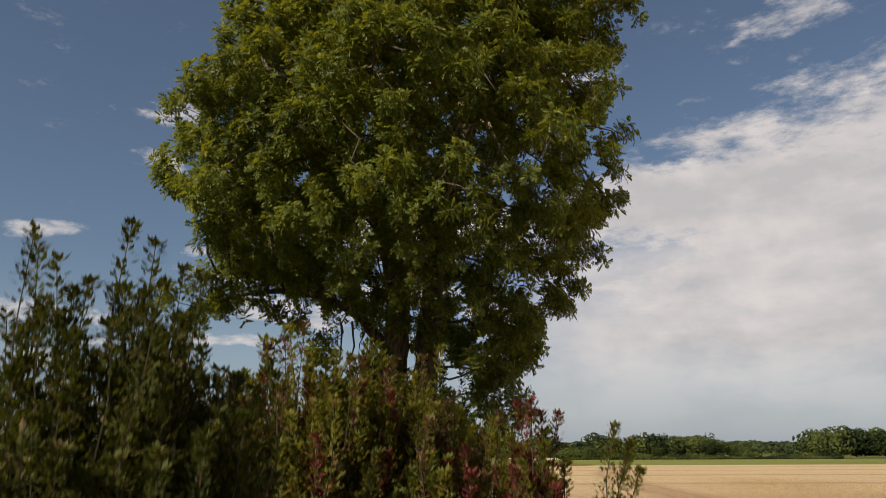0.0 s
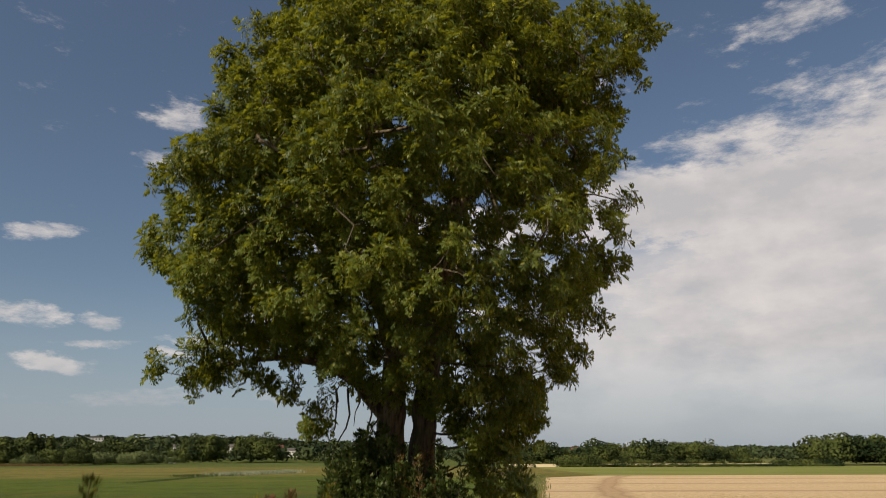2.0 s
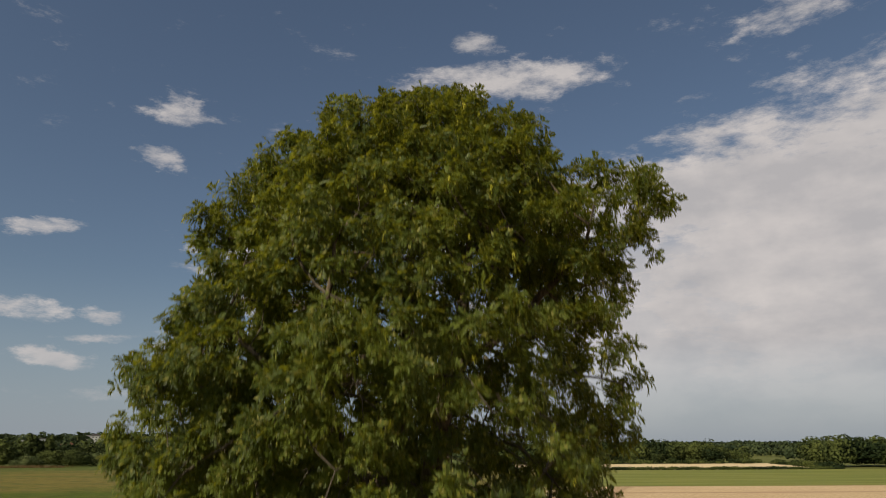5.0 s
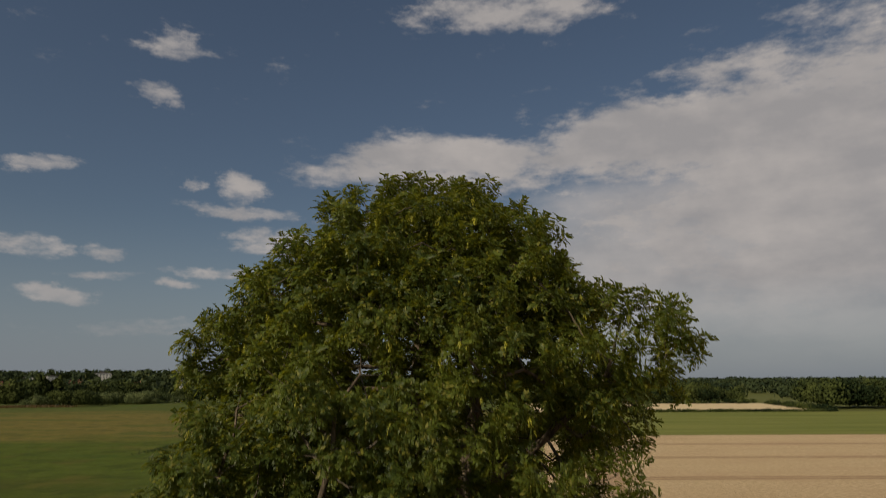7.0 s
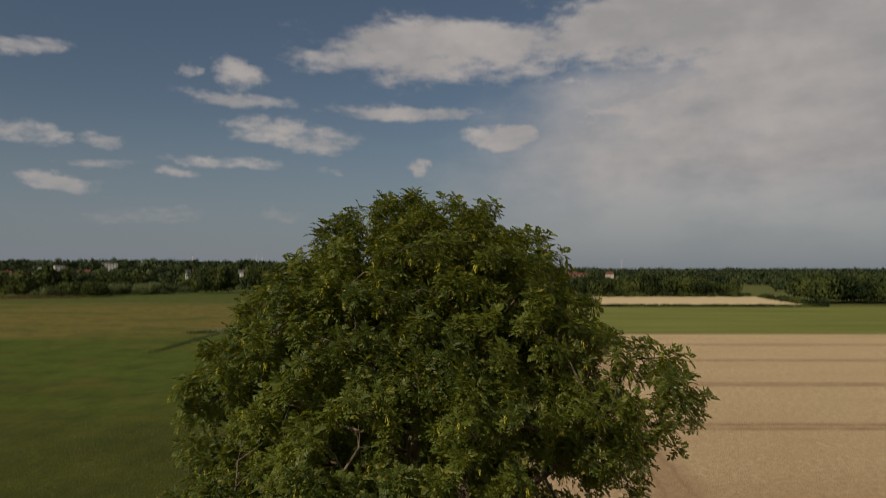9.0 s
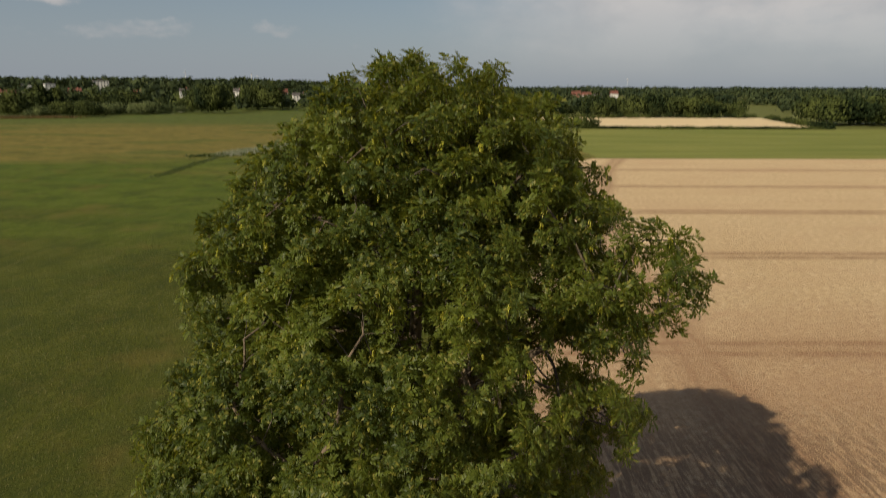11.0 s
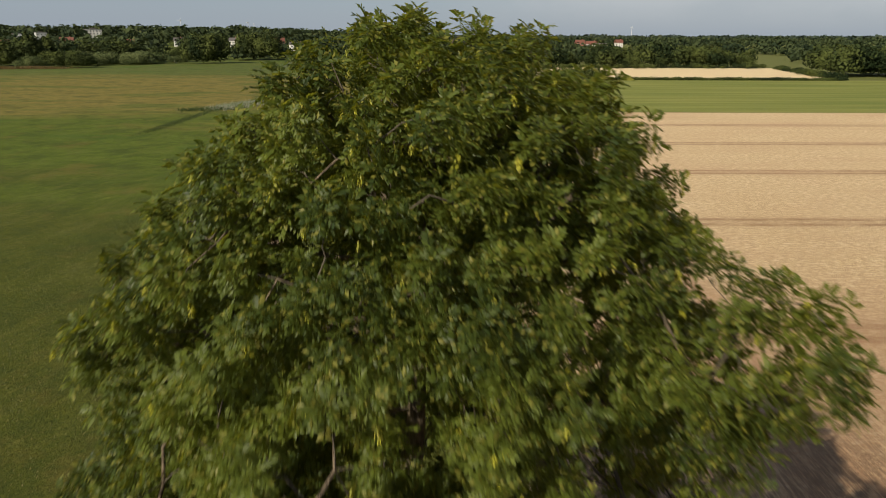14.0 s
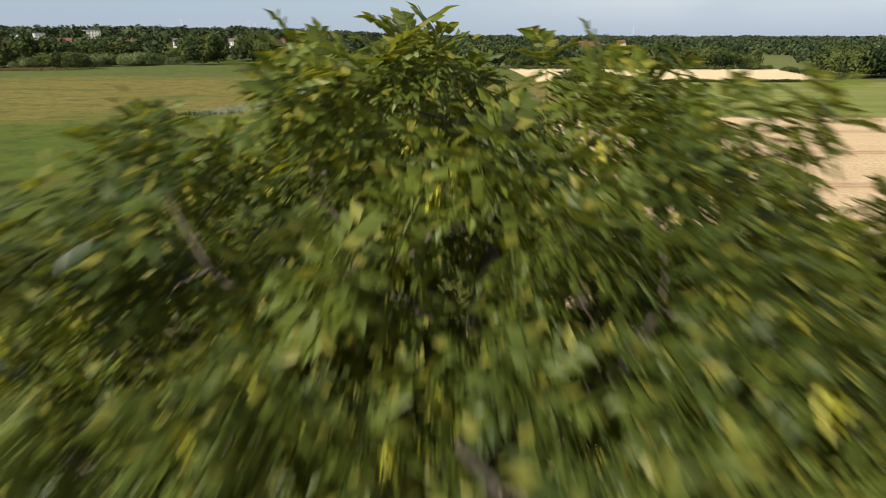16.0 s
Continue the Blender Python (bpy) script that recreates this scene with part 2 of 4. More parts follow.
# some distance haze in the leaf colour: bluer, with less contrast than wood_leaf
PLAIN_LEAF = leaf_material("plain_wood_leaf", (0.018, 0.030, 0.015), (0.058, 0.076, 0.030), (0.07, 0.08, 0.03), 0.03, 0.04, 0.12, 0.8, 0.1, 0.08)
# aerial haze put into the leaf colour: greyer and bluer for the horizon forest
HAZED_LEAF = leaf_material("hazed_leaf", (0.022, 0.036, 0.026), (0.050, 0.068, 0.042), (0.06, 0.07, 0.04), 0.05, 0.02, 0.1, 0.8, 0.1, 0.2)
REED = leaf_material("reed_blade", (0.16, 0.18, 0.10), (0.34, 0.34, 0.25), (0.08, 0.13, 0.06), 0.3, 0.2, 0.2, 0.7)
STALK = leaf_material("stubble_stalk", (0.28, 0.19, 0.10), (0.44, 0.32, 0.18), (0.26, 0.17, 0.09), 0.25, 0.3, 0.1, 0.7)
MEADOW_GRASS = leaf_material("meadow_grass_blade", (0.045, 0.060, 0.010), (0.115, 0.120, 0.020), (0.18, 0.15, 0.05), 0.15, 0.35, 0.25, 0.6)
GRASS = leaf_material("grass_blade", (0.06, 0.09, 0.02), (0.16, 0.17, 0.05), (0.26, 0.20, 0.09), 0.2, 0.5, 0.25, 0.6)


def ground_material():
    m = Mat("fields")
    p = m.position()
    sep = m.node("ShaderNodeSeparateXYZ")
    m.link(p, sep.inputs[0])
    x, y = sep.outputs[0], sep.outputs[1]
    wob = m.calc("MULTIPLY", m.calc("SUBTRACT", m.noise(p, 0.12, 3), 0.5), 3.0)
    grain = m.noise(p, 7.0, 8, 0.78)
    tuft = m.noise(p, 0.55, 5, 0.65)
    far = m.noise(m.scaled(p, (0.014, 0.05, 0.05)), 1.0, 4, 0.6)
    # meadow: mown grass, olive near the tree, lusher beyond, dry and brownish at the far side
    zone = m.calc("ADD", y, m.calc("MULTIPLY", m.calc("SUBTRACT", far, 0.5), 150.0))
    meadow = m.mix(m.ramp(zone, 50, 110), (0.080, 0.088, 0.010), (0.098, 0.138, 0.012))
    meadow = m.mix(m.ramp(zone, 140, 185), meadow, (0.255, 0.195, 0.050))
    meadow = m.mix(m.ramp(zone, 290, 360), meadow, (0.115, 0.145, 0.032))
    mottle = m.noise(p, 0.16, 9, 0.72)
    meadow = m.mix(m.ramp(mottle, 0.36, 0.56, 0.6, 0.0), meadow, (0.032, 0.046, 0.008))
    meadow = m.mix(m.ramp(mottle, 0.50, 0.70, 0.0, 0.5), meadow, (0.135, 0.135, 0.035))
    meadow = m.mix(m.ramp(tuft, 0.30, 0.70, 0.0, 0.35), meadow, (0.040, 0.055, 0.010))
    meadow = m.mix(m.ramp(grain, 0.45, 0.75, 0.0, 0.4), meadow, (0.13, 0.14, 0.035))
    streak = m.noise(m.scaled(p, (0.75, 0.05, 0.2)), 1.0, 6, 0.7)
    meadow = m.mix(m.ramp(streak, 0.52, 0.74, 0, 0.4), meadow, (0.135, 0.125, 0.036))
    clod = m.noise(p, 2.3, 7, 0.74)
    meadow = m.mix(m.ramp(clod, 0.36, 0.50, 0.55, 0.0), meadow, (0.038, 0.054, 0.009))
    meadow = m.mix(m.ramp(clod, 0.54, 0.70, 0.0, 0.5), meadow, (0.155, 0.160, 0.040))
    lush = m.noise(m.scaled(p, (0.02, 0.045, 0.05)), 1.0, 4)
    meadow = m.mix(m.ramp(lush, 0.54, 0.66, 0, 0.55), meadow, (0.050, 0.098, 0.012))
    fleck = m.noise(p, 5.5, 6, 0.8)
    meadow = m.mix(m.ramp(fleck, 0.40, 0.50, 0.5, 0.0), meadow, (0.030, 0.043, 0.008))
    meadow = m.mix(m.ramp(fleck, 0.58, 0.68, 0.0, 0.5), meadow, (0.19, 0.185, 0.042))
    turned = m.node("ShaderNodeVectorRotate")
    turned.rotation_type = "Z_AXIS"
    turned.inputs["Angle"].default_value = 0.42
    m.link(p, turned.inputs["Vector"])
    swath = m.noise(m.scaled(turned.outputs[0], (1.5, 0.22, 1)), 1.0, 7, 0.72)
    meadow = m.mix(m.ramp(swath, 0.44, 0.34, 0.0, 0.55), meadow, (0.036, 0.046, 0.009))
    meadow = m.mix(m.ramp(swath, 0.56, 0.70, 0.0, 0.4), meadow, (0.185, 0.165, 0.040))
    worn = m.noise(p, 0.09, 6, 0.7)
    meadow = m.mix(m.ramp(worn, 0.54, 0.66, 0.0, 0.45), meadow, (0.140, 0.108, 0.026))
    # edge of the ploughland, running away past the tree
    edge = m.calc("ADD", m.calc("MAXIMUM", m.calc("MULTIPLY_ADD", y, 0.148, -1.95), 2.6), m.ramp(y, 148, 172, 0, 14.0))
    edge = m.calc("MINIMUM", edge, 37.5)
    east = m.calc("SUBTRACT", m.calc("ADD", x, wob), edge)
    arable = m.ramp(east, -0.4, 0.6)
    # stubble: straw colour with soil between the drill rows, tramlines across every 25.6 m, a worn headland track
    straw = m.mix(m.ramp(grain, 0.34, 0.66), (0.40, 0.275, 0.150), (0.76, 0.575, 0.325))
    dots = m.noise(m.scaled(p, (1.6, 2.6, 1)), 1.0, 3, 0.6)
    straw = m.mix(m.ramp(dots, 0.38, 0.56, 0.4, 0), straw, (0.30, 0.20, 0.115))
    straw = m.mix(m.ramp(dots, 0.52, 0.68, 0, 0.5), straw, (0.80, 0.66, 0.43))
    rows = m.noise(m.scaled(p, (2.2, 15, 1)), 1.0, 6, 0.75)
    straw = m.mix(m.ramp(rows, 0.45, 0.70, 0, 0.45), straw, (0.76, 0.61, 0.38))
    bands = m.noise(m.scaled(p, (0.012, 0.22, 1)), 1.0, 3)
    straw = m.mix(m.ramp(bands, 0.42, 0.62, 0, 0.35), straw, (0.52, 0.365, 0.21))
    pair = m.calc("PINGPONG", m.calc("ADD", m.calc("ADD", y, m.calc("MULTIPLY", wob, 0.25)), 8.6), 12.7)
    line = m.ramp(m.calc("ABSOLUTE", m.calc("SUBTRACT", pair, 0.9)), 0.75, 0.20, 0, 0.75)
    line = m.calc("MULTIPLY", line, m.ramp(m.noise(p, 0.4, 4), 0.3, 0.6, 0.5, 1.0))
    line = m.calc("MAXIMUM", line, m.ramp(pair, 3.0, 0.6, 0, 0.28))
    bow = m.calc("MULTIPLY_ADD", m.calc("POWER", m.calc("MAXIMUM", m.calc("SUBTRACT", y, 20.0), 0.0), 2.0), 0.00124, 15.0)
    off = m.calc("ABSOLUTE", m.calc("SUBTRACT", m.calc("ADD", x, wob), bow))
    head = m.calc("MAXIMUM", m.ramp(off, 3.2, 0.8, 0, 0.42), m.ramp(m.calc("ABSOLUTE", m.calc("SUBTRACT", off, 1.0)), 0.45, 0.15, 0, 0.6))
    head = m.calc("MULTIPLY", head, m.ramp(y, 18, 60, 0.95, 1.0))
    straw = m.mix(m.calc("MAXIMUM", line, head), straw, (0.27, 0.155, 0.085))
    soil = m.noise(m.scaled(p, (0.05, 0.09, 1)), 1.0, 5, 0.6)
    straw = m.mix(m.ramp(soil, 0.46, 0.70, 0, 0.3), straw, (0.46, 0.285, 0.175))
    near = m.calc("MULTIPLY", m.ramp(y, 34, 62, 1.0, 0.0), m.ramp(rows, 0.36, 0.62, 0.75, 0.25))
    straw = m.mix(near, straw, (0.34, 0.190, 0.105))
    # drill rows along the headland, dark earth between; colour also deepens the crown's shadow
    drill = m.noise(m.scaled(p, (4.2, 0.45, 1)), 1.0, 4, 0.7)
    straw = m.mix(m.calc("MULTIPLY", m.ramp(drill, 0.40, 0.56, 0.0, 0.7), m.ramp(y, 26, 38, 1.0, 0.0)), straw, (0.15, 0.092, 0.058))
    sward = m.mix(m.ramp(m.noise(m.scaled(p, (0.012, 0.16, 1)), 1.0, 5, 0.6), 0.3, 0.7), (0.135, 0.165, 0.035), (0.235, 0.235, 0.062))
    pale = m.mix(grain, (0.60, 0.47, 0.27), (0.72, 0.57, 0.34))
    wy = m.calc("ADD", y, m.calc("MULTIPLY", wob, 0.5))
    ar = m.mix(m.ramp(wy, 168.2, 169.2), straw, sward)
    ar = m.mix(m.ramp(wy, 303, 304.5), ar, pale)
    ar = m.mix(m.ramp(wy, 432, 440), ar, (0.12, 0.13, 0.035))
    rightedge = m.ramp(m.calc("SUBTRACT", x, m.calc("MULTIPLY", m.calc("SUBTRACT", y, 303.0), 0.24)), 163, 166)
    ar = m.mix(m.calc("MULTIPLY", rightedge, m.ramp(wy, 303, 304.5)), ar, (0.12, 0.13, 0.036))
    col = m.mix(arable, meadow, ar)
    m.bump(m.calc("ADD", m.calc("ADD", m.calc("MULTIPLY", tuft, 0.5), m.calc("MULTIPLY", clod, 0.6)), m.calc("MULTIPLY", grain, 0.35)), 0.9, 0.22)
    return m.finish(col, 0.92, 0.12)


GROUND = ground_material()


# ---- mesh helpers ----
def mesh_object(name, verts, faces, material, parent=None, label="", smooth=False):
    """One mesh object from arrays of places and of triangles or quads."""
    me = bpy.data.meshes.new(name)
    verts = np.asarray(verts, dtype=np.float32)
    faces = np.asarray(faces, dtype=np.int32)
    n, k = faces.shape
    me.vertices.add(len(verts))
    me.vertices.foreach_set("co", verts.ravel())
    me.loops.add(n * k)
    me.loops.foreach_set("vertex_index", faces.ravel())
    me.polygons.add(n)
    me.polygons.foreach_set("loop_start", np.arange(0, n * k, k, dtype=np.int32))
    me.polygons.foreach_set("use_smooth", np.full(n, smooth, dtype=bool))
    me.update(calc_edges=True)
    me.materials.append(material)
    ob = new(name, me)
    if parent is not None:
        ob.parent = parent
    if label:
        tagged(ob, label)
    return ob


def part(name, bm, material, parent, label=""):
    me = bpy.data.meshes.new(name)
    bm.to_mesh(me)
    bm.free()
    me.materials.append(material)
    ob = new(name, me)
    ob.parent = parent
    if label:
        tagged(ob, label)
    return ob


def join(pieces):
    """Lists of (verts, faces) to one pair."""
    at, vs, fs = 0, [], []
    for v, f in pieces:
        vs.append(v)
        fs.append(np.asarray(f) + at)
        at += len(v)
    return np.concatenate(vs), np.concatenate(fs)


def tube(points, radii, sides=8, knobbly=0.0, rng=None):
    """A tapered tube along points, as (verts, quads)."""
    pts = np.asarray(points, dtype=float)
    n = len(pts)
    tang = np.gradient(pts, axis=0)
    tang /= np.linalg.norm(tang, axis=1)[:, None] + 1e-9
    ref = np.array([0.31, 0.95, 0.05]) if abs(tang[:, 2]).mean() > 0.6 else np.array([0.0, 0.0, 1.0])
    a = np.cross(tang, ref)
    a /= np.linalg.norm(a, axis=1)[:, None] + 1e-9
    b = np.cross(tang, a)
    ang = np.linspace(0, 2 * np.pi, sides, endpoint=False)
    r = np.asarray(radii, dtype=float)[:, None] * np.ones((1, sides))
    if knobbly and rng is not None:
        r = r * (1 + knobbly * rng.standard_normal((n, sides)))
    v = pts[:, None, :] + r[..., None] * (np.cos(ang)[None, :, None] * a[:, None, :] + np.sin(ang)[None, :, None] * b[:, None, :])
    i = np.arange(n - 1)[:, None] * sides + np.arange(sides)[None, :]
    j = np.arange(n - 1)[:, None] * sides + (np.arange(sides)[None, :] + 1) % sides
    f = np.stack([i, j, j + sides, i + sides], -1).reshape(-1, 4)
    return v.reshape(-1, 3), f


def bend(a, b, sag, n, rng, wander=0.0):
    """A gently wandering line from a to b, bowed by sag along z."""
    s = np.linspace(0, 1, n)[:, None]
    p = np.asarray(a) * (1 - s) + np.asarray(b) * s
    p[:, 2] += sag * 4 * (s * (1 - s))[:, 0]
    if wander:
        w = rng.standard_normal((n, 3)) * wander
        w[0] = w[-1] = 0
        p += w
    return p


def frames_to(dirs, rng, roll=True):
    """Rotation matrices that turn +z onto dirs, with a free turn round it."""
    d = dirs / (np.linalg.norm(dirs, axis=1)[:, None] + 1e-9)
    ref = np.where(abs(d[:, 2:3]) < 0.9, np.array([[0, 0, 1.0]]), np.array([[1.0, 0, 0]]))
    a = np.cross(ref, d)
    a /= np.linalg.norm(a, axis=1)[:, None]
    b = np.cross(d, a)
    t = rng.uniform(0, 2 * np.pi, len(d)) if roll else np.zeros(len(d))
    c, s = np.cos(t)[:, None], np.sin(t)[:, None]
    return np.stack([a * c + b * s, b * c - a * s, d], axis=2)


def scatter(templates, places, turns, sizes, pick):
    """Copies of (verts, faces) templates at places, as one pair of arrays."""
    out = []
    for k, (v, f) in enumerate(templates):
        idx = np.nonzero(pick == k)[0]
        if not len(idx):
            continue
        w = np.einsum("nij,vj->nvi", turns[idx], v) * sizes[idx][:, None, None] + places[idx][:, None, :]
        ff = f[None] + (np.arange(len(idx)) * len(v))[:, None, None]
        out.append((w.reshape(-1, 3), ff.reshape(-1, f.shape[1])))
    return join(out)


def blade(base, tip, width, side, fold):
    """One leaf blade as a folded rhombus: four places."""
    base, tip = np.asarray(base, float), np.asarray(tip, float)
    mid = base * 0.55 + tip * 0.45
    up = np.cross(tip - base, side)
    up /= np.linalg.norm(up) + 1e-9
    return [base, mid + side * width + up * fold, tip, mid - side * width + up * fold]


# ---- ground ----
def smooth(a):
    a = np.clip(a, 0, 1)
    return a * a * (3 - 2 * a)


def land(x, y):
    """Height of the land: flat fields, a low wooded hill beyond the meadow and a far rise."""
    x, y = np.asarray(x, float), np.asarray(y, float)
    hill = 12 * smooth((y - 520) / 300) * smooth((60 - x - 0.05 * y) / 330)
    rise = 8 * smooth((y - 700) / 400) + 4 * smooth((y - 1300) / 1500)
    return hill + rise


def build_ground():
    radii = np.concatenate([[0.0], np.geomspace(3, 4800, 90)])
    seg = 180
    ang = np.linspace(0, 2 * np.pi, seg, endpoint=False)
    vx = np.concatenate([[0.0], (radii[1:, None] * np.cos(ang)).ravel()])
    vy = np.concatenate([[0.0], (radii[1:, None] * np.sin(ang)).ravel()])
    v = np.stack([vx, vy, land(vx, vy)], 1)
    tris = [(0, 1 + i, 1 + (i + 1) % seg) for i in range(seg)]
    for r in range(len(radii) - 2):
        for i in range(seg):
            a, b = 1 + r * seg + i, 1 + r * seg + (i + 1) % seg
            tris += [(a, a + seg, b + seg), (a, b + seg, b)]
    ob = mesh_object("ground", v, tris, GROUND, smooth=True)
    tagged(ob, "flat farmland of meadow, straw-coloured stubble and green strips", "ground", kind="structure")


build_ground()


# the crown's reach by height: z, west, east, south, north
CROWN = np.array([
    (3.0, 0.8, 1.4, 14.8, 15.8), (3.6, 0.6, 1.8, 14.3, 16.4), (4.6, 0.45, 1.9, 13.9, 17.0), (5.2, 0.1, 2.2, 13.4, 18.0), (5.7, -1.8, 2.6, 12.4, 19.2),
    (7.0, -5.2, 3.3, 10.7, 20.4), (8.0, -5.6, 3.8, 10.2, 20.8), (9.0, -5.6, 3.9, 10.1, 20.8), (10.0, -5.4, 3.9, 10.2, 20.8), (11.0, -5.1, 3.9, 10.4, 20.6),
    (12.0, -4.8, 3.7, 10.7, 20.8), (12.8, -4.7, 3.5, 11.2, 20.8), (13.1, -4.6, 3.5, 11.6, 20.6), (13.5, -4.4, 3.5, 12.0, 20.4), (13.9, -4.0, 3.3, 12.4, 20.0),
    (14.2, -3.7, 3.0, 12.5, 19.7), (14.6, -3.3, 2.8, 12.8, 19.3), (15.0, -2.9, 2.5, 13.2, 18.9), (15.4, -2.5, 2.05, 13.7, 18.4), (15.7, -2.1, 1.7, 14.2, 17.9),
    (15.95, -1.7, 1.2, 14.7, 17.5), (16.15, -1.2, 0.5, 15.3, 17.0), (16.22, -0.45, -0.4, 16.3, 16.4),
])
# boughs that stand out from it: middle, half width, half height
BOUGHS = [
    (3.6, 12.7, 12.45, 0.9, 0.85), (2.7, 13.1, 12.7, 0.9, 0.75), (2.9, 12.8, 11.8, 0.85, 0.8), (-2.75, 15.2, 5.15, 0.55, 0.85), (-4.8, 15.2, 6.1, 1.1, 0.6),
    (-3.9, 15.2, 5.75, 0.6, 0.35), (-4.8, 12.8, 8.0, 0.75, 0.9), (1.2, 15.4, 4.6, 0.7, 1.3),
]


def crown_depth(p):
    """0 in the crown's middle, 1 at its outline."""
    w, e, s, n = (np.interp(p[:, 2], CROWN[:, 0], CROWN[:, k]) for k in (1, 2, 3, 4))
    u = (p[:, 0] - (w + e) / 2) / ((e - w) / 2)
    v = (p[:, 1] - (s + n) / 2) / ((n - s) / 2)
    k = np.interp(p[:, 2], (7.0, 10.0, 12.5, 14.0), (2.6, 2.1, 2.1, 2.4))
    return (np.abs(u) ** k + np.abs(v) ** k) ** (1 / k)


def crown_places(rng, apart):
    """Where the leafy twig ends stand: near the outline, in boughs with hollows between them, none too close to another."""
    p = rng.uniform((-6.4, 9.4, 3.0), (4.9, 21.8, 16.4), (26000, 3))
    boughs = np.array(BOUGHS)
    stray = np.linalg.norm((p[:, None] - boughs[None, :, :3]) / boughs[None, :, [3, 3, 4]], axis=2).min(1)
    keep = (crown_depth(p) < 1.12) | (stray < 1)
    p, stray = p[keep], stray[keep]
    lump = np.array([noise.noise(Vector(q) * 0.55) for q in p])
    hole = np.array([noise.noise(Vector(q) * 1.35 + Vector((7, 3, 1))) for q in p])
    x, y, z = p.T
    high = np.clip((z - 12.6) / 1.2, 0, 1)
    d = crown_depth(p) / (1.0 + (0.22 - 0.2 * high) * np.clip(lump, -0.7, 0.35))
    chance = np.where(d > 1, 0, np.where(d > 0.70 - 0.5 * high, 1.0, 0.10 + 0.25 * (d > 0.5)))
    chance *= np.clip((hole + 0.19 + 0.36 * high) / 0.14, 0.0, 1)
    # thinner on the lee side and along the underside
    chance *= 1 - (0.66 + 0.14 * (d < 0.6)) * np.clip((x - 0.2) / 1.0, 0, 1) * np.clip((12.2 - z) / 1.0, 0, 1) * np.clip((z - 5.6) / 0.8, 0, 1)
    chance *= np.where((z < 6.8) & (x < -0.6), 0.45, 1.0)
    chance *= np.where((y > 17.5) & (z < 13), 0.6, 1.0)
    chance = np.maximum(chance, 1.0 * ((stray < 1) & (hole > -0.28)))
    p = p[rng.uniform(0, 1, len(p)) < chance]
    grid, got = collections.defaultdict(list), []
    for q in p:
        cell = tuple((q // apart).astype(int))
        near = [o for i in (-1, 0, 1) for j in (-1, 0, 1) for k in (-1, 0, 1) for o in grid[cell[0] + i, cell[1] + j, cell[2] + k]]
        if all((q[0] - o[0]) ** 2 + (q[1] - o[1]) ** 2 + (q[2] - o[2]) ** 2 > apart * apart for o in near):
            grid[cell].append(q)
            got.append(q)
    return np.array(got)


def resample(points, step):
    """Evenly spaced places along a smooth line through points."""
    pts = np.asarray(points, float)
    s = np.concatenate([[0], np.cumsum(np.linalg.norm(np.diff(pts, axis=0), axis=1))])
    t = np.arange(0, s[-1], step)
    return np.stack([np.interp(t, s, pts[:, k]) for k in range(3)], 1)


def grow(seeds, goals, rng, step=0.42, reached=0.62):
    """Branches that grow from the seed lines towards the goals; gives nodes, parents and the node that serves each goal."""
    nodes, parents = [], []
    for line in seeds:
        for i, q in enumerate(line):
            nodes.append(Vector(q))
            parents.append(len(nodes) - 2 if i else -1)
    rooted = len(nodes)
    serves = np.full(len(goals), -1)
    wants = [Vector(g) for g in goals]
    open_goals = list(range(len(goals)))
    for _ in range(70):
        tree = kdtree.KDTree(len(nodes))
        for i, q in enumerate(nodes):
            tree.insert(q, i)
        tree.balance()
        pull, left = {}, []
        for g in open_goals:
            _, i, dist = tree.find(wants[g])
            if dist < reached:
                serves[g] = i
                continue
            left.append(g)
            pull.setdefault(i, Vector((0, 0, 0)))
            pull[i] += (wants[g] - nodes[i]).normalized()
        open_goals = left
        if not left:
            break
        grown = 0
        for i, d in pull.items():
            if d.length < 1e-4:
                continue
            d = d.normalized() + Vector(rng.normal(0, 0.16, 3)) + Vector((0, 0, 0.06))
            q = nodes[i] + d.normalized() * step
            if tree.find(q)[2] < step * 0.4:
                continue
            nodes.append(q)
            parents.append(i)
            grown += 1
        if not grown:
            break
    return np.array([tuple(q) for q in nodes]), np.array(parents), serves, rooted


# ---- the ash tree ----
def compound_leaf(rng, length):
    """One ash leaf along +x, arching over: leaflets in pairs and one at the end."""
    quads = []
    pairs = 3
    droop = rng.uniform(0.25, 0.7)

    def rachis(s):
        return np.array([s * length * (1 - 0.15 * s), 0, -droop * length * s * s])
    for k in range(pairs):
        s = 0.34 + 0.54 * k / (pairs - 1)
        p = rachis(s)
        ln = length * rng.uniform(0.42, 0.54)
        for sign in (-1, 1):
            fwd = np.array([0.58, 0.78 * sign, -0.30 + rng.uniform(-0.25, 0.15)])
            fwd /= np.linalg.norm(fwd)
            side = np.cross(fwd, (0, 0, 1.0))
            side /= np.linalg.norm(side)
            quads.append(blade(p, p + fwd * ln, ln * 0.27, side, ln * 0.07))
    p, q = rachis(0.97), rachis(1.0)
    fwd = (q - p) / np.linalg.norm(q - p)
    quads.append(blade(p, p + fwd * length * 0.46, length * 0.13, np.array([0, 1.0, 0]), 0.01))
    return np.array(quads).reshape(-1, 3)


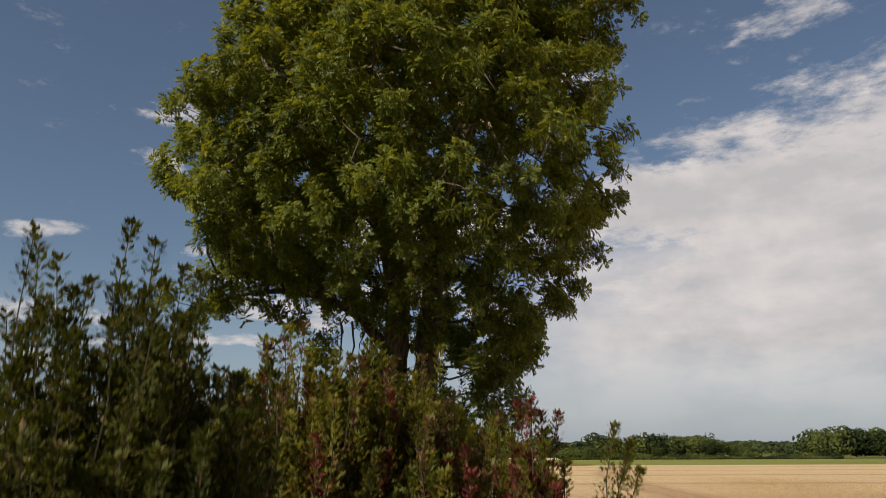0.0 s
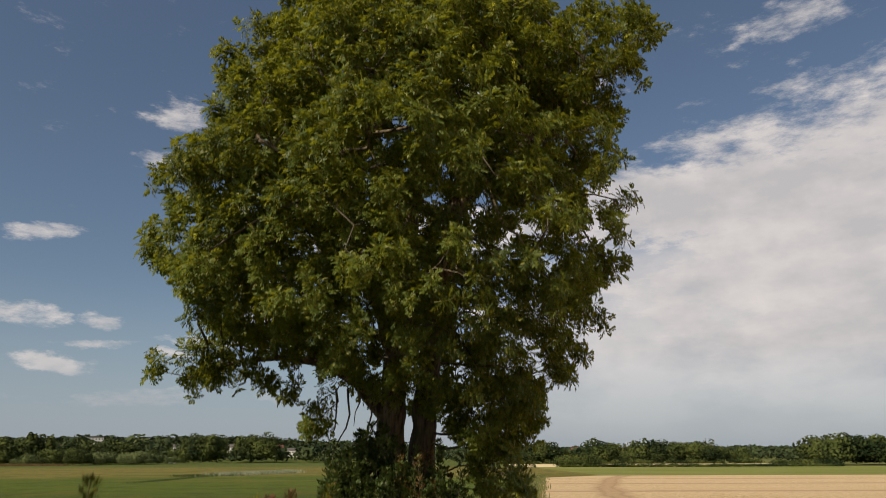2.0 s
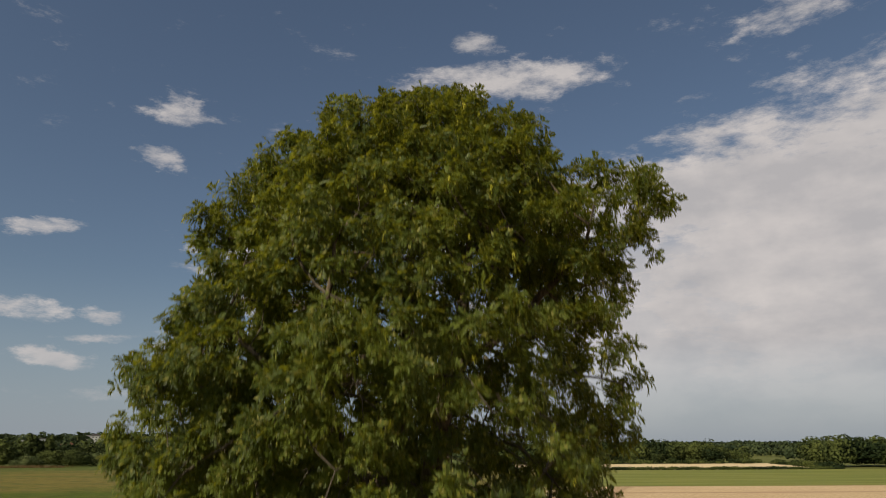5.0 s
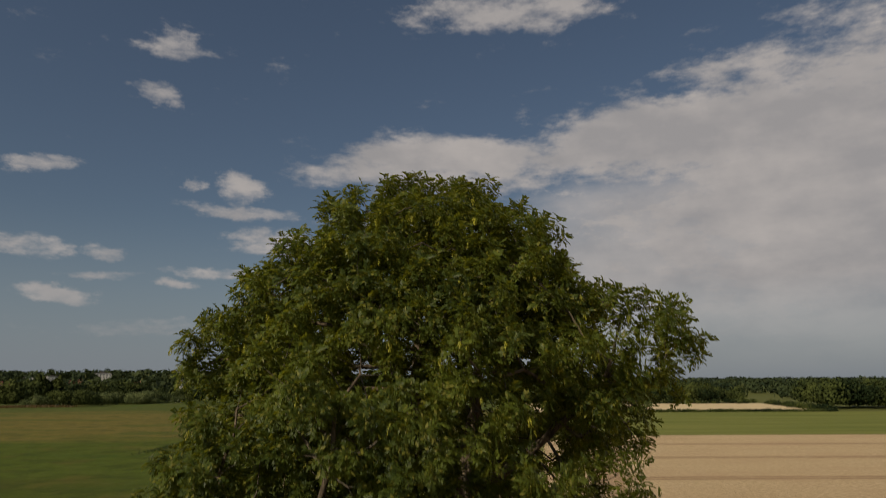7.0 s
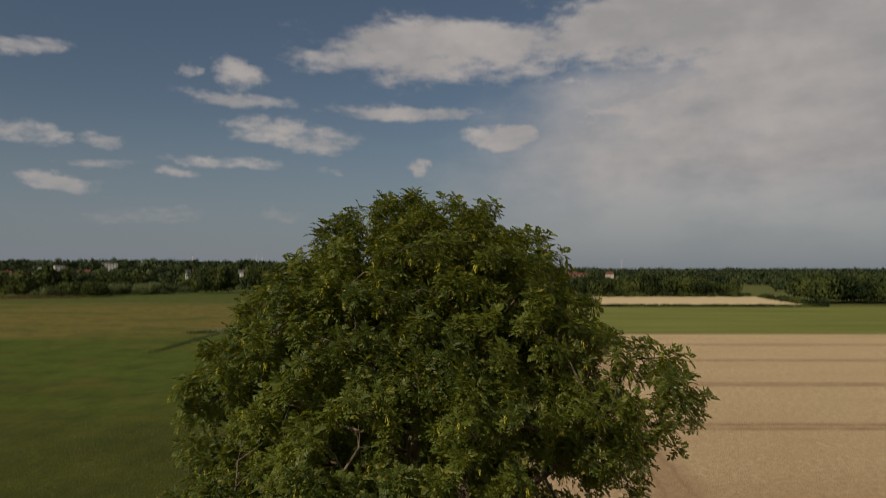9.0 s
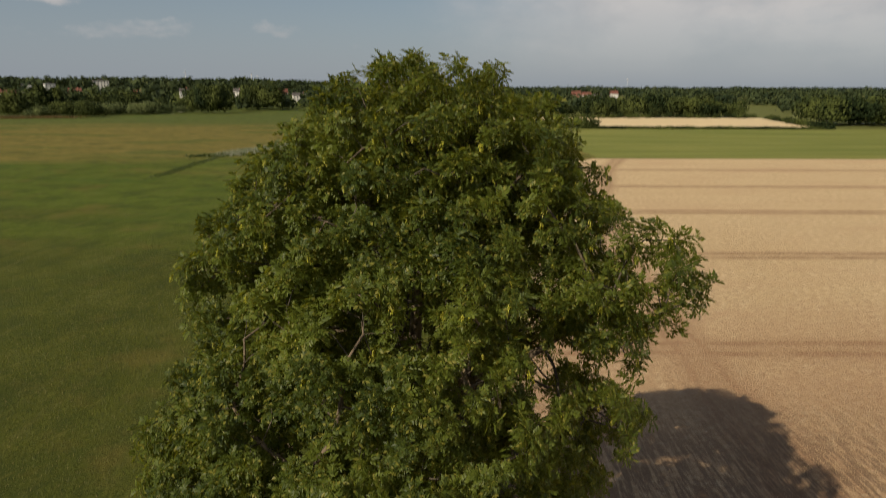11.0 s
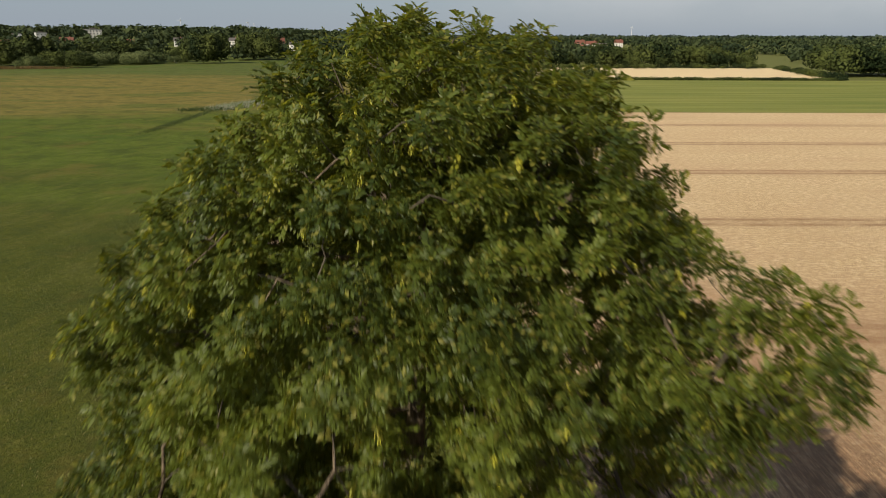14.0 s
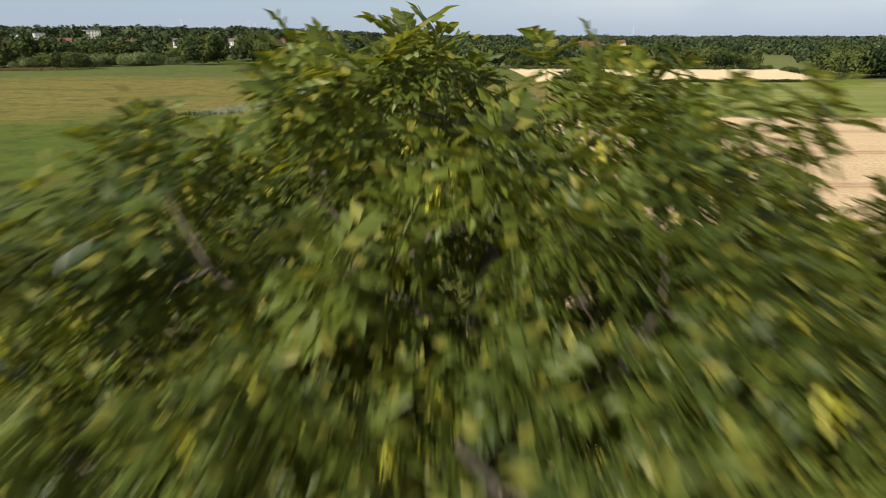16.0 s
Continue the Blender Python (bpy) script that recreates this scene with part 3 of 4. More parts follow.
def spray_template(rng, leaves=11):
    """A tuft at a twig's tip: a whorl of arching leaves, the twig along +z."""
    vs = []
    for k in range(leaves):
        v = compound_leaf(rng, rng.uniform(0.13, 0.19))
        lift = 1.2 - 1.5 * (1 - k / leaves) + rng.uniform(-0.25, 0.25)
        turn = Euler((0, -lift, k * 2.4 + rng.uniform(-0.4, 0.4))).to_matrix()
        foot = np.array([0, 0, 0.13 * k / leaves])
        stalk = np.array([(0, -0.004, 0), v[0], v[20], (0, 0.004, 0)])
        vs.append(np.concatenate([v, stalk]) @ np.array(turn).T + foot)
    vs.append(np.array([(-0.005, 0, -0.10), (0.005, 0, -0.10), (0.003, 0, 0.16), (-0.003, 0, 0.16)]))
    v = np.concatenate(vs)
    return v, np.arange(len(v)).reshape(-1, 4)


def keys_template(rng):
    """A hanging bunch of winged ash seeds."""
    quads = []
    for k in range(26):
        a, r = rng.uniform(0, 6.28), rng.uniform(0.0, 0.035)
        b = np.array([math.cos(a) * r, math.sin(a) * r, -rng.uniform(0.0, 0.15)])
        t = b + np.array([math.cos(a) * 0.02, math.sin(a) * 0.02, -0.055])
        quads.append(blade(b, t, 0.010, np.array([-math.sin(a), math.cos(a), 0]), 0.002))
    v = np.array(quads).reshape(-1, 3)
    return v, np.arange(len(v)).reshape(-1, 4)


def build_ash():
    rng = np.random.default_rng(11)
    base = np.array([-0.75, 16.8, 0.0])
    tree = new("ash_tree")
    tree.location = base
    tagged(tree, "large old ash tree with two stems and a full green crown", "tree")

    def under(ob):
        ob.parent = tree
        ob.matrix_parent_inverse = Matrix.Translation(-Vector(base))
        return ob

    def wooden(name, points, radii, sides, mat=None, label=""):
        pts = resample(points, 0.3)
        r = np.interp(np.linspace(0, 1, len(pts)), np.linspace(0, 1, len(radii)), radii)
        return under(mesh_object(name, *tube(pts + rng.normal(0, 0.012, pts.shape), r, sides, 0.05, rng), mat or BARK, label=label, smooth=True))
    # bole, two stems, the long low limb and the fork
    s = np.linspace(0, 1, 9)
    bole = np.stack([base[0] + 0 * s, base[1] + 0 * s, 2.4 * s], 1)
    under(mesh_object("trunk", *tube(bole, 0.56 + 0.32 * (1 - s) ** 3, 20, 0.05, rng), BARK, smooth=True))
    west = np.array([(-0.92, 16.75, 1.6), (-1.06, 16.7, 3.4), (-1.05, 16.6, 5.0), (-0.9, 16.2, 6.6), (-0.7, 15.6, 8.5), (-0.5, 15.1, 10.5), (-0.4, 14.9, 12.5), (-0.3, 15.2, 14.3)])
    east = np.array([(-0.58, 16.9, 1.6), (-0.43, 17.0, 3.4), (-0.30, 16.9, 5.0), (-0.1, 16.2, 6.8), (0.15, 15.4, 8.2), (0.42, 14.6, 9.5), (0.75, 14.6, 11.2), (0.95, 15.0, 13.2)])
    fork = np.array([(0.40, 14.65, 9.4), (0.75, 14.4, 9.9), (1.3, 14.2, 10.2), (1.9, 13.9, 10.7), (2.6, 13.5, 11.4), (3.3, 13.0, 12.2)])
    low = np.array([(-1.05, 16.6, 4.9), (-1.9, 16.4, 5.9), (-2.7, 16.1, 6.3), (-3.5, 15.8, 6.35), (-4.3, 15.5, 6.25), (-5.1, 15.2, 6.0)])
    front = np.array([(-0.95, 16.3, 6.2), (-1.3, 15.0, 7.4), (-1.6, 13.6, 8.3), (-1.9, 12.2, 9.0), (-2.1, 11.2, 9.5)])
    wooden("stem", west, [0.40, 0.34, 0.30, 0.26, 0.20, 0.14, 0.09, 0.04], 14, label="sunlit ridged grey-brown ash stem")
    wooden("stem", east, [0.36, 0.32, 0.29, 0.25, 0.21, 0.17, 0.11, 0.05], 14)
    wooden("limb", fork, [0.13, 0.11, 0.09, 0.075, 0.055, 0.03], 9)
    wooden("limb", low, [0.15, 0.12, 0.10, 0.08, 0.05, 0.025], 9)
    wooden("limb", front, [0.15, 0.12, 0.09, 0.06, 0.03], 9)
    # bare dead wood: pale snags and thin twigs hanging beside the stems
    for line in ([(1.15, 14.3, 9.9), (1.30, 14.1, 9.3), (1.42, 14.0, 8.9), (1.75, 13.9, 8.65), (1.9, 13.8, 8.3)], [(0.15, 15.3, 8.3), (0.3, 13.9, 8.3), (0.36, 13.2, 7.85), (0.5, 13.0, 7.6), (0.95, 12.9, 7.35)], [(0.5, 14.6, 10.2), (0.62, 13.6, 9.9), (1.0, 13.2, 9.3), (1.1, 13.1, 8.9)]):
        wooden("dead_branch", line, [0.045, 0.04, 0.03, 0.015], 6, DEAD_WOOD, "bare pale dead branch")
    for k in range(5):
        x, drop = -2.3 + 0.27 * k, (1.5, 2.2, 1.1, 2.0, 1.6)[k]
        sway = rng.uniform(-0.35, 0.1, 3)
        wooden("hanging_twig", [(x, 16.2, 5.7), (x + 0.1 + sway[0] * 0.4, 16.1, 5.7 - 0.3 * drop), (x + sway[1], 16.0, 5.7 - 0.65 * drop), (x + sway[1] + sway[2], 15.9, 5.7 - drop)], [0.028, 0.02, 0.014, 0.006], 5)

    seeds = [resample(q, 0.4) for q in (west, east, fork, low, front)]
    goals = crown_places(rng, 0.46)
    nodes, parents, serves, rooted = grow(seeds, goals, rng)
    # thickness from the number of twig ends that each branch carries
    load = np.bincount(serves[serves >= 0], minlength=len(nodes)).astype(float)
    for i in range(len(nodes) - 1, rooted - 1, -1):
        load[i] = max(load[i], 1)
        load[parents[i]] += load[i]
    thick = 0.0095 * load ** 0.48
    kids = collections.defaultdict(list)
    for i in range(rooted, len(nodes)):
        kids[parents[i]].append(i)
    starts = [(p, k) for p in range(rooted) for k in kids[p]]
    rest = []
    while starts:
        p, i = starts.pop()
        line = [p, i]
        while kids[i]:
            order = sorted(kids[i], key=lambda c: -load[c])
            starts += [(i, c) for c in order[1:]]
            i = order[0]
            line.append(i)
        r = thick[line]
        r[0] = r[1]
        if r[0] > 0.036:
            under(mesh_object("limb", *tube(nodes[line], r, 8, 0.05, rng), BARK, smooth=True))
        else:
            rest.append(tube(nodes[line], r, 5))
    alive = serves >= 0
    ends, homes = goals[alive], nodes[serves[alive]]
    rest += [tube(bend(a, b, 0.04, 4, rng, 0.03), np.linspace(0.009, 0.005, 4), 4) for a, b in zip(homes, ends)]
    tagged(under(mesh_object("branchwork", *join(rest), TWIG, smooth=True)), kind="stuff")
    # tufts round each twig end, their tips turned up and out, swept a little by the wind
    per = 6
    n = len(ends) * per
    cc = np.repeat(ends, per, 0)
    middle = np.array([-0.7, 15.6, 9.0])
    out = (cc - middle) / (5.0, 5.5, 7.0)
    out /= np.linalg.norm(out, axis=1)[:, None] + 1e-6
    d = rng.standard_normal((n, 3)) * 0.6 + out * 0.5 + (0, 0, 0.25)
    d /= np.linalg.norm(d, axis=1)[:, None]
    pos = cc + d * rng.uniform(0.12, 0.31, n)[:, None]
    aim = d * 0.55 + out * 0.3 + (0.3, 0.08, 0.6) + rng.standard_normal((n, 3)) * 0.25
    turns = frames_to(aim, rng)
    sizes = rng.uniform(0.85, 1.25, n)
    temps = [spray_template(rng) for _ in range(8)]
    pick = rng.integers(0, 8, n)
    tw_v = np.stack([cc + (0.006, 0, 0), cc - (0.006, 0, 0), pos + (0.003, 0, 0), pos - (0, 0.004, 0)], 1).reshape(-1, 3)
    i = np.arange(n)[:, None] * 4
    tagged(under(mesh_object("twigwork", tw_v, np.concatenate([i + (0, 1, 3), i + (0, 3, 2), i + (1, 2, 3)]), TWIG)), kind="stuff")
    # the tufts that stand out along the crown's upper front are pieces of their own
    order = np.argsort(np.linalg.norm((pos - (0.0, 13.6, 15.6)) * (0.6, 0.6, 1.0), axis=1))
    single = np.zeros(n, bool)
    single[order[:300]] = True
    v, f = scatter(temps, pos[~single], turns[~single], sizes[~single], pick[~single])
    tagged(under(mesh_object("foliage", v, f, ASH_LEAF)), kind="stuff")
    shapes = [mesh_object("leaf_spray", v, f, ASH_LEAF) for v, f in temps]
    used = set()
    for k in order[:300]:
        t = int(pick[k])
        if t in used:
            ob = new("leaf_spray", shapes[t].data)
        else:
            ob = shapes[t]
            used.add(t)
        ob.parent = tree
        ob.matrix_parent_inverse = Matrix.Translation(-Vector(base))
        ob.matrix_basis = Matrix([[*(turns[k][r] * sizes[k]), pos[k][r]] for r in range(3)] + [[0, 0, 0, 1]])
    # seed bunches, mostly in the upper crown
    chance = rng.uniform(0, 1, n) < 0.03 + 0.24 * np.clip((pos[:, 2] - 9) / 5, 0, 1)
    kp = pos[chance] + d[chance] * 0.10 + rng.standard_normal((chance.sum(), 3)) * 0.06
    kt = [keys_template(rng) for _ in range(3)]
    up = frames_to(np.tile((0, 0, 1.0), (len(kp), 1)) + rng.standard_normal((len(kp), 3)) * 0.15, rng)
    v, f = scatter(kt, kp, up, rng.uniform(0.65, 1.15, len(kp)), rng.integers(0, 3, len(kp)))
    tagged(under(mesh_object("ash_keys", v, f, ASH_KEY, label="bunches of yellow-green winged seeds")), kind="stuff")


build_ash()


# ---- shrubs ----
def build_shrub(name, label, middle, width, height, stems, leaf_len, leaf_wide, leaf_mats, seed, per=60, shoots=0.12, crest=0.18, splay=0.0, lean=0.0):
    """A shrub of many arching stems with leaves set along them; a few shoots stand above the rest."""
    rng = np.random.default_rng(seed)
    shrub = new(name)
    shrub.location = middle
    tagged(shrub, label, "shrub")
    wood, leaves = [], [[] for _ in leaf_mats]
    for k in range(stems):
        a = rng.uniform(0, 6.283)
        r = width * math.sqrt(rng.uniform(0, 1))
        foot = np.array([math.cos(a) * r * 0.5, math.sin(a) * r * 0.5, 0.0])
        h = height * (rng.uniform(0.86, 1.0) if rng.uniform() < shoots else rng.uniform(0.56, 0.88)) * (1 - crest * (r / width) ** 2)
        reach = r * (1 + splay * rng.uniform(0.2, 1.6) * (h / height) ** 3)
        top = np.array([math.cos(a) * reach + rng.normal(0, 0.1) + lean * h / height, math.sin(a) * reach + rng.normal(0, 0.1), h])
        pts = bend(foot, top, 0.06 * h, 7, rng, 0.035)
        wood.append(tube(pts, np.linspace(0.014, 0.003, 7), 4))
        g = min(len(leaf_mats) - 1, int(rng.uniform(0, 1) ** 1.7 * len(leaf_mats)))
        s = 1 - 0.62 * rng.uniform(0, 1, per) ** 1.8
        i = np.minimum(5, (s * 6).astype(int))
        u = (s * 6 - i)[:, None]
        p = pts[i] * (1 - u) + pts[i + 1] * u
        ax = pts[i + 1] - pts[i]
        ax /= np.linalg.norm(ax, axis=1)[:, None]
        out = rng.standard_normal((per, 3))
        out -= ax * (out * ax).sum(1)[:, None]
        out /= np.linalg.norm(out, axis=1)[:, None] + 1e-6
        p = p + out * (rng.uniform(0, 1, per) * (0.02 + 0.32 * (1.03 - s)))[:, None]
        d = out * 0.8 + ax * 0.6 + rng.standard_normal((per, 3)) * 0.2
        d /= np.linalg.norm(d, axis=1)[:, None]
        side = np.cross(d, ax)
        side /= np.linalg.norm(side, axis=1)[:, None] + 1e-6
        up = np.cross(d, side)
        ln = (leaf_len * rng.uniform(0.6, 1.2, per))[:, None]
        mid = p + d * ln * 0.45 + up * ln * 0.06
        leaves[g].append(np.stack([p, mid + side * ln * leaf_wide, p + d * ln, mid - side * ln * leaf_wide], 1).reshape(-1, 3))
    tagged(mesh_object("stemwork", *join(wood), SHRUB_WOOD, shrub), kind="stuff")
    for mat, q in zip(leaf_mats, leaves):
        if q:
            v = np.concatenate(q)
            tagged(mesh_object("foliage", v, np.arange(len(v)).reshape(-1, 4), mat, shrub), kind="stuff")
    return shrub


build_shrub("privet_shrub", "tall dark green shrub with upright leafy shoots beside the hedge", (-1.85, 3.9, 0), 0.8, 4.4, 420, 0.056, 0.26, [SHRUB_LEAF], 3, per=220, shoots=0.07, crest=0.42, splay=0.35)
build_shrub("privet_shrub", "bushy dark green shrub with fine leaves in the hedge", (-1.5, 4.2, 0), 0.5, 3.7, 220, 0.056, 0.26, [SHRUB_LEAF], 4, per=230)
build_shrub("privet_shrub", "dark green shrub with pale leaf backs at the hedge's end", (-2.9, 4.4, 0), 0.8, 3.5, 260, 0.056, 0.26, [SHRUB_LEAF], 5, per=220, splay=0.2)
build_shrub("dogwood_shrub", "green dogwood shrub with leaves turning red", (-1.25, 6.8, 0), 1.1, 4.1, 330, 0.068, 0.27, [RED_LEAF, RED_LEAF, RED_LEAF, BROWN_LEAF, CRIMSON_LEAF], 6, per=220)
build_shrub("dogwood_shrub", "broad green dogwood shrub beside the crimson one", (-0.25, 6.9, 0), 0.9, 3.8, 290, 0.068, 0.27, [RED_LEAF, RED_LEAF, RED_LEAF, BROWN_LEAF, CRIMSON_LEAF], 16, per=220)
build_shrub("dogwood_shrub", "dogwood shrub with many crimson leaves at its tips", (0.7, 6.5, 0), 0.55, 3.4, 220, 0.066, 0.27, [CRIMSON_LEAF, RED_LEAF], 7, per=180, crest=0.4, lean=0.15)
build_shrub("young_sapling", "slender leaning sapling with small bright green leaves", (1.0, 6.5, 0), 0.25, 3.15, 6, 0.05, 0.27, [RED_LEAF], 17, per=420, shoots=0.5, crest=0.1, splay=0.5, lean=0.75)
build_shrub("wild_shrub", "green shrub with brown seed heads in front of the ash", (-1.7, 10.4, 0), 1.2, 3.9, 300, 0.08, 0.22, [RED_LEAF, RED_LEAF, BROWN_LEAF], 8, per=120)
build_shrub("wild_shrub", "brown and green wild shrub before the ash trunk", (-0.3, 10.0, 0), 1.0, 3.7, 240, 0.08, 0.22, [RED_LEAF, BROWN_LEAF], 18, per=120)
build_shrub("elder_shrub", "leafy green elder bush at the foot of the ash", (-1.35, 14.6, 0), 1.0, 4.95, 420, 0.11, 0.3, [ELDER_LEAF], 9, per=150)
build_shrub("wild_shrub", "low green and brown undergrowth beside the ash trunk", (-0.2, 14.3, 0), 0.9, 4.75, 320, 0.10, 0.28, [ELDER_LEAF, ELDER_LEAF, BROWN_LEAF], 10, per=130)


# ---- far woods ----
def wood_tree_template(rng, quads, ratio):
    """A small far tree of height 1: rounded lobes closely covered with leaf clumps."""
    n = 17
    a = np.arange(n) * 2.39996 + rng.uniform(0, 6.28)
    up = np.linspace(0.24, 0.80, n) + rng.normal(0, 0.03, n)
    reach = 0.27 * np.sqrt(np.clip(1 - ((up - 0.42) / 0.52) ** 2, 0.05, 1)) * rng.uniform(0.75, 1.1, n)
    lobes = np.stack([np.cos(a) * reach * ratio, np.sin(a) * reach * ratio, up], 1)
    rr = rng.uniform(0.11, 0.19, n)
    lobes[0], rr[0] = (0, 0, 0.5), 0.30
    k = rng.choice(n, quads, p=rr ** 2 / (rr ** 2).sum())
    d = rng.standard_normal((quads, 3))
    d /= np.linalg.norm(d, axis=1)[:, None]
    p = lobes[k] + d * rr[k][:, None] * (ratio, ratio, 1.1) * rng.uniform(0.88, 1.04, (quads, 1))
    p[:, 2] = np.clip(p[:, 2], 0.02, 1.0)
    size = 1.15 / math.sqrt(quads) * rng.uniform(0.6, 1.3, quads)
    turn = frames_to(d + rng.standard_normal((quads, 3)) * 0.12, rng)
    leaf = np.array([(-0.9, -0.5, 0), (0.7, -0.7, 0.12), (0.9, 0.6, 0), (-0.6, 0.8, 0.12)])
    v = np.einsum("nij,vj->nvi", turn, leaf) * size[:, None, None] + p[:, None, :]
    # shaded by the bough that each clump sits on
    shade = 0.75 * d + 0.25 * (p - (0, 0, 0.45))
    return v.reshape(-1, 3), np.arange(quads * 4).reshape(-1, 4), np.repeat(shade, 4, 0)


def build_wood(name, label, places, heights, quads, seed, ratio=1.0, mat=None):
    rng = np.random.default_rng(seed)
    temps = [wood_tree_template(rng, quads, ratio * 1.25) for _ in range(8)]
    places = np.asarray(places, float)
    n = len(places)
    p = np.stack([places[:, 0], places[:, 1], land(places[:, 0], places[:, 1]) - 0.2], 1)
    turns = frames_to(np.tile((0, 0, 1.0), (n, 1)) + rng.standard_normal((n, 3)) * 0.03, rng)
    pick = rng.integers(0, 8, n)
    v, f = scatter([t[:2] for t in temps], p, turns, np.asarray(heights), pick)
    ob = mesh_object(name, v, f, mat or WOOD_LEAF, smooth=True)
    round_off = np.concatenate([np.einsum("nij,vj->nvi", turns[pick == k], temps[k][2]).reshape(-1, 3) for k in range(8) if (pick == k).any()])
    round_off /= np.linalg.norm(round_off, axis=1)[:, None]
    ob.data.normals_split_custom_set_from_vertices(round_off.tolist())
    return tagged(ob, label, "woodland", kind="stuff")


def along(rng, a, b, n, spread):
    s = rng.uniform(0, 1, n)[:, None]
    return np.array(a) * (1 - s) + np.array(b) * s + rng.standard_normal((n, 2)) * spread


# houses on the far side: tangent of the bearing, distance, width, depth, wall height, roof height, kind of wall and roof
HOMES_WEST = [
    (-0.478, 760, 15, 12, 13.5, 1.2, 0, 1), (-0.582, 740, 9, 12, 10, 0.6, 1, 1), (-0.550, 770, 10, 12, 10, 0.6, 1, 1), (-0.628, 700, 11, 9, 5, 3.5, 0, 0),
    (-0.605, 690, 12, 9, 4.5, 3.5, 0, 0), (-0.590, 610, 11, 8, 4.5, 2.5, 0, 1), (-0.362, 720, 9, 8, 5.5, 3.0, 0, 1), (-0.287, 740, 8, 8, 6.0, 3.0, 0, 1),
]
HOMES_EAST = [
    (-0.226, 780, 13, 9, 5.5, 3.5, 2, 0), (-0.200, 720, 15, 9, 6.0, 2.5, 0, 1), (0.203, 930, 14, 9, 5.5, 4.0, 0, 0), (0.187, 960, 12, 9, 6.0, 4.0, 2, 0),
    (0.216, 900, 13, 9, 5.0, 3.0, 0, 1), (0.240, 980, 10, 9, 6.0, 4.0, 0, 0), (-0.428, 690, 10, 8, 5.0, 3.0, 0, 0), (-0.515, 720, 12, 9, 5.0, 3.2, 0, 0),
]


def clear_of_homes(p):
    """Trees that stand on a house, or right before one, are left out."""
    keep = np.ones(len(p), bool)
    for b, d, w, *_ in HOMES_WEST + HOMES_EAST:
        near = (abs(p[:, 0] / p[:, 1] - b) < (w * 0.5 + 3.5) / d) & (p[:, 1] > d - 70) & (p[:, 1] < d + 14)
        keep &= ~near
    return p[keep]


def build_woods():
    rng = np.random.default_rng(21)
    p = np.concatenate([along(rng, (-262, 440), (-190, 520), 70, (9, 8)), along(rng, (-360, 400), (-262, 430), 40, (14, 10))])
    build_wood("woodland", "belt of dark green trees beyond the meadow", p, 6 + 12 * rng.uniform(0, 1, len(p)) ** 1.8, 900, 31)
    p = along(rng, (-240, 412), (-184, 492), 48, (5, 5))
    build_wood("willow_thicket", "rounded grey-green willow bushes along the meadow's edge", p, rng.uniform(4, 9.5, len(p)), 900, 41, 1.5, WILLOW_LEAF)
    p = along(rng, (-172, 491), (-151, 495), 9, (1.5, 4))
    build_wood("woodland", "group of tall rounded trees at the meadow's end", p, rng.uniform(16, 22, len(p)), 1500, 32, 0.95)
    p = along(rng, (-154, 556), (-134, 560), 7, (1.5, 4))
    build_wood("woodland", "pair of tall broad trees standing before the hill", p, rng.uniform(17, 23, len(p)), 1500, 45, 0.95)
    p = along(rng, (-222, 408), (-202, 414), 8, (1.5, 2))
    build_wood("thicket", "broad rounded dark green bushes at the meadow's edge", p, rng.uniform(7, 11, len(p)), 1200, 46, 1.5)
    # field margins on the stubble side
    p = np.concatenate([along(rng, (40, 424), (192, 432), 110, (4, 3)), along(rng, (166, 308), (192, 420), 60, (2, 3))])
    build_wood("field_hedge", "overgrown hedge round the straw-coloured field", p, rng.uniform(1.5, 3.6, len(p)), 140, 33, 1.5)
    p = np.concatenate([along(rng, (100, 440), (190, 448), 34, (9, 6)), along(rng, (30, 445), (100, 455), 26, (9, 6))])
    build_wood("woodland", "row of mixed trees behind the straw-coloured field", p, 7 + 9 * rng.uniform(0, 1, len(p)) ** 1.6, 800, 43, 1.1)
    p = np.concatenate([along(rng, (186, 345), (240, 352), 30, (6, 9)), along(rng, (205, 300), (300, 330), 26, (12, 10)), along(rng, (290, 330), (430, 340), 30, (14, 14))])
    build_wood("woodland", "copse of broad green trees at the field's corner", p, 7 + 9 * rng.uniform(0, 1, len(p)) ** 1.3, 800, 34, 1.2)
    # scattered trees over the hill and the plain
    q = np.stack([rng.uniform(-1, 0.02, 1200), rng.uniform(0, 1, 1200) ** 0.8], 1)
    y = 530 + 900 * q[:, 1]
    p = clear_of_homes(np.stack([q[:, 0] * y * 0.78 - 10, y], 1))
    build_wood("hill_wood", "wooded hillside with houses among the trees", p, rng.uniform(7, 17, len(p)), 70, 35, 1.45, PLAIN_LEAF)
    q = np.stack([rng.uniform(0.0, 1, 1100), rng.uniform(0, 1, 1100)], 1)
    y = 500 + 1100 * q[:, 1]
    p = np.stack([q[:, 0] * y * 0.8 + 8, y], 1)
    slope = p[:, 0] / p[:, 1]
    p = p[~((slope > 0.375) & (slope < 0.475) & (p[:, 1] < 740))]
    p = clear_of_homes(p[~((p[:, 0] / p[:, 1] > 0.55) & (p[:, 1] < 640) & (p[:, 1] > 560))])
    build_wood("plain_wood", "wide flat woodland reaching towards the horizon", p, rng.uniform(5, 9, len(p)) + p[:, 1] * rng.uniform(0.001, 0.005, len(p)), 66, 36, 1.6, PLAIN_LEAF)
    build_wood("field_tree", "single round tree standing in a far green field", [(0.418 * 500, 500)], [11], 700, 44, 1.1)
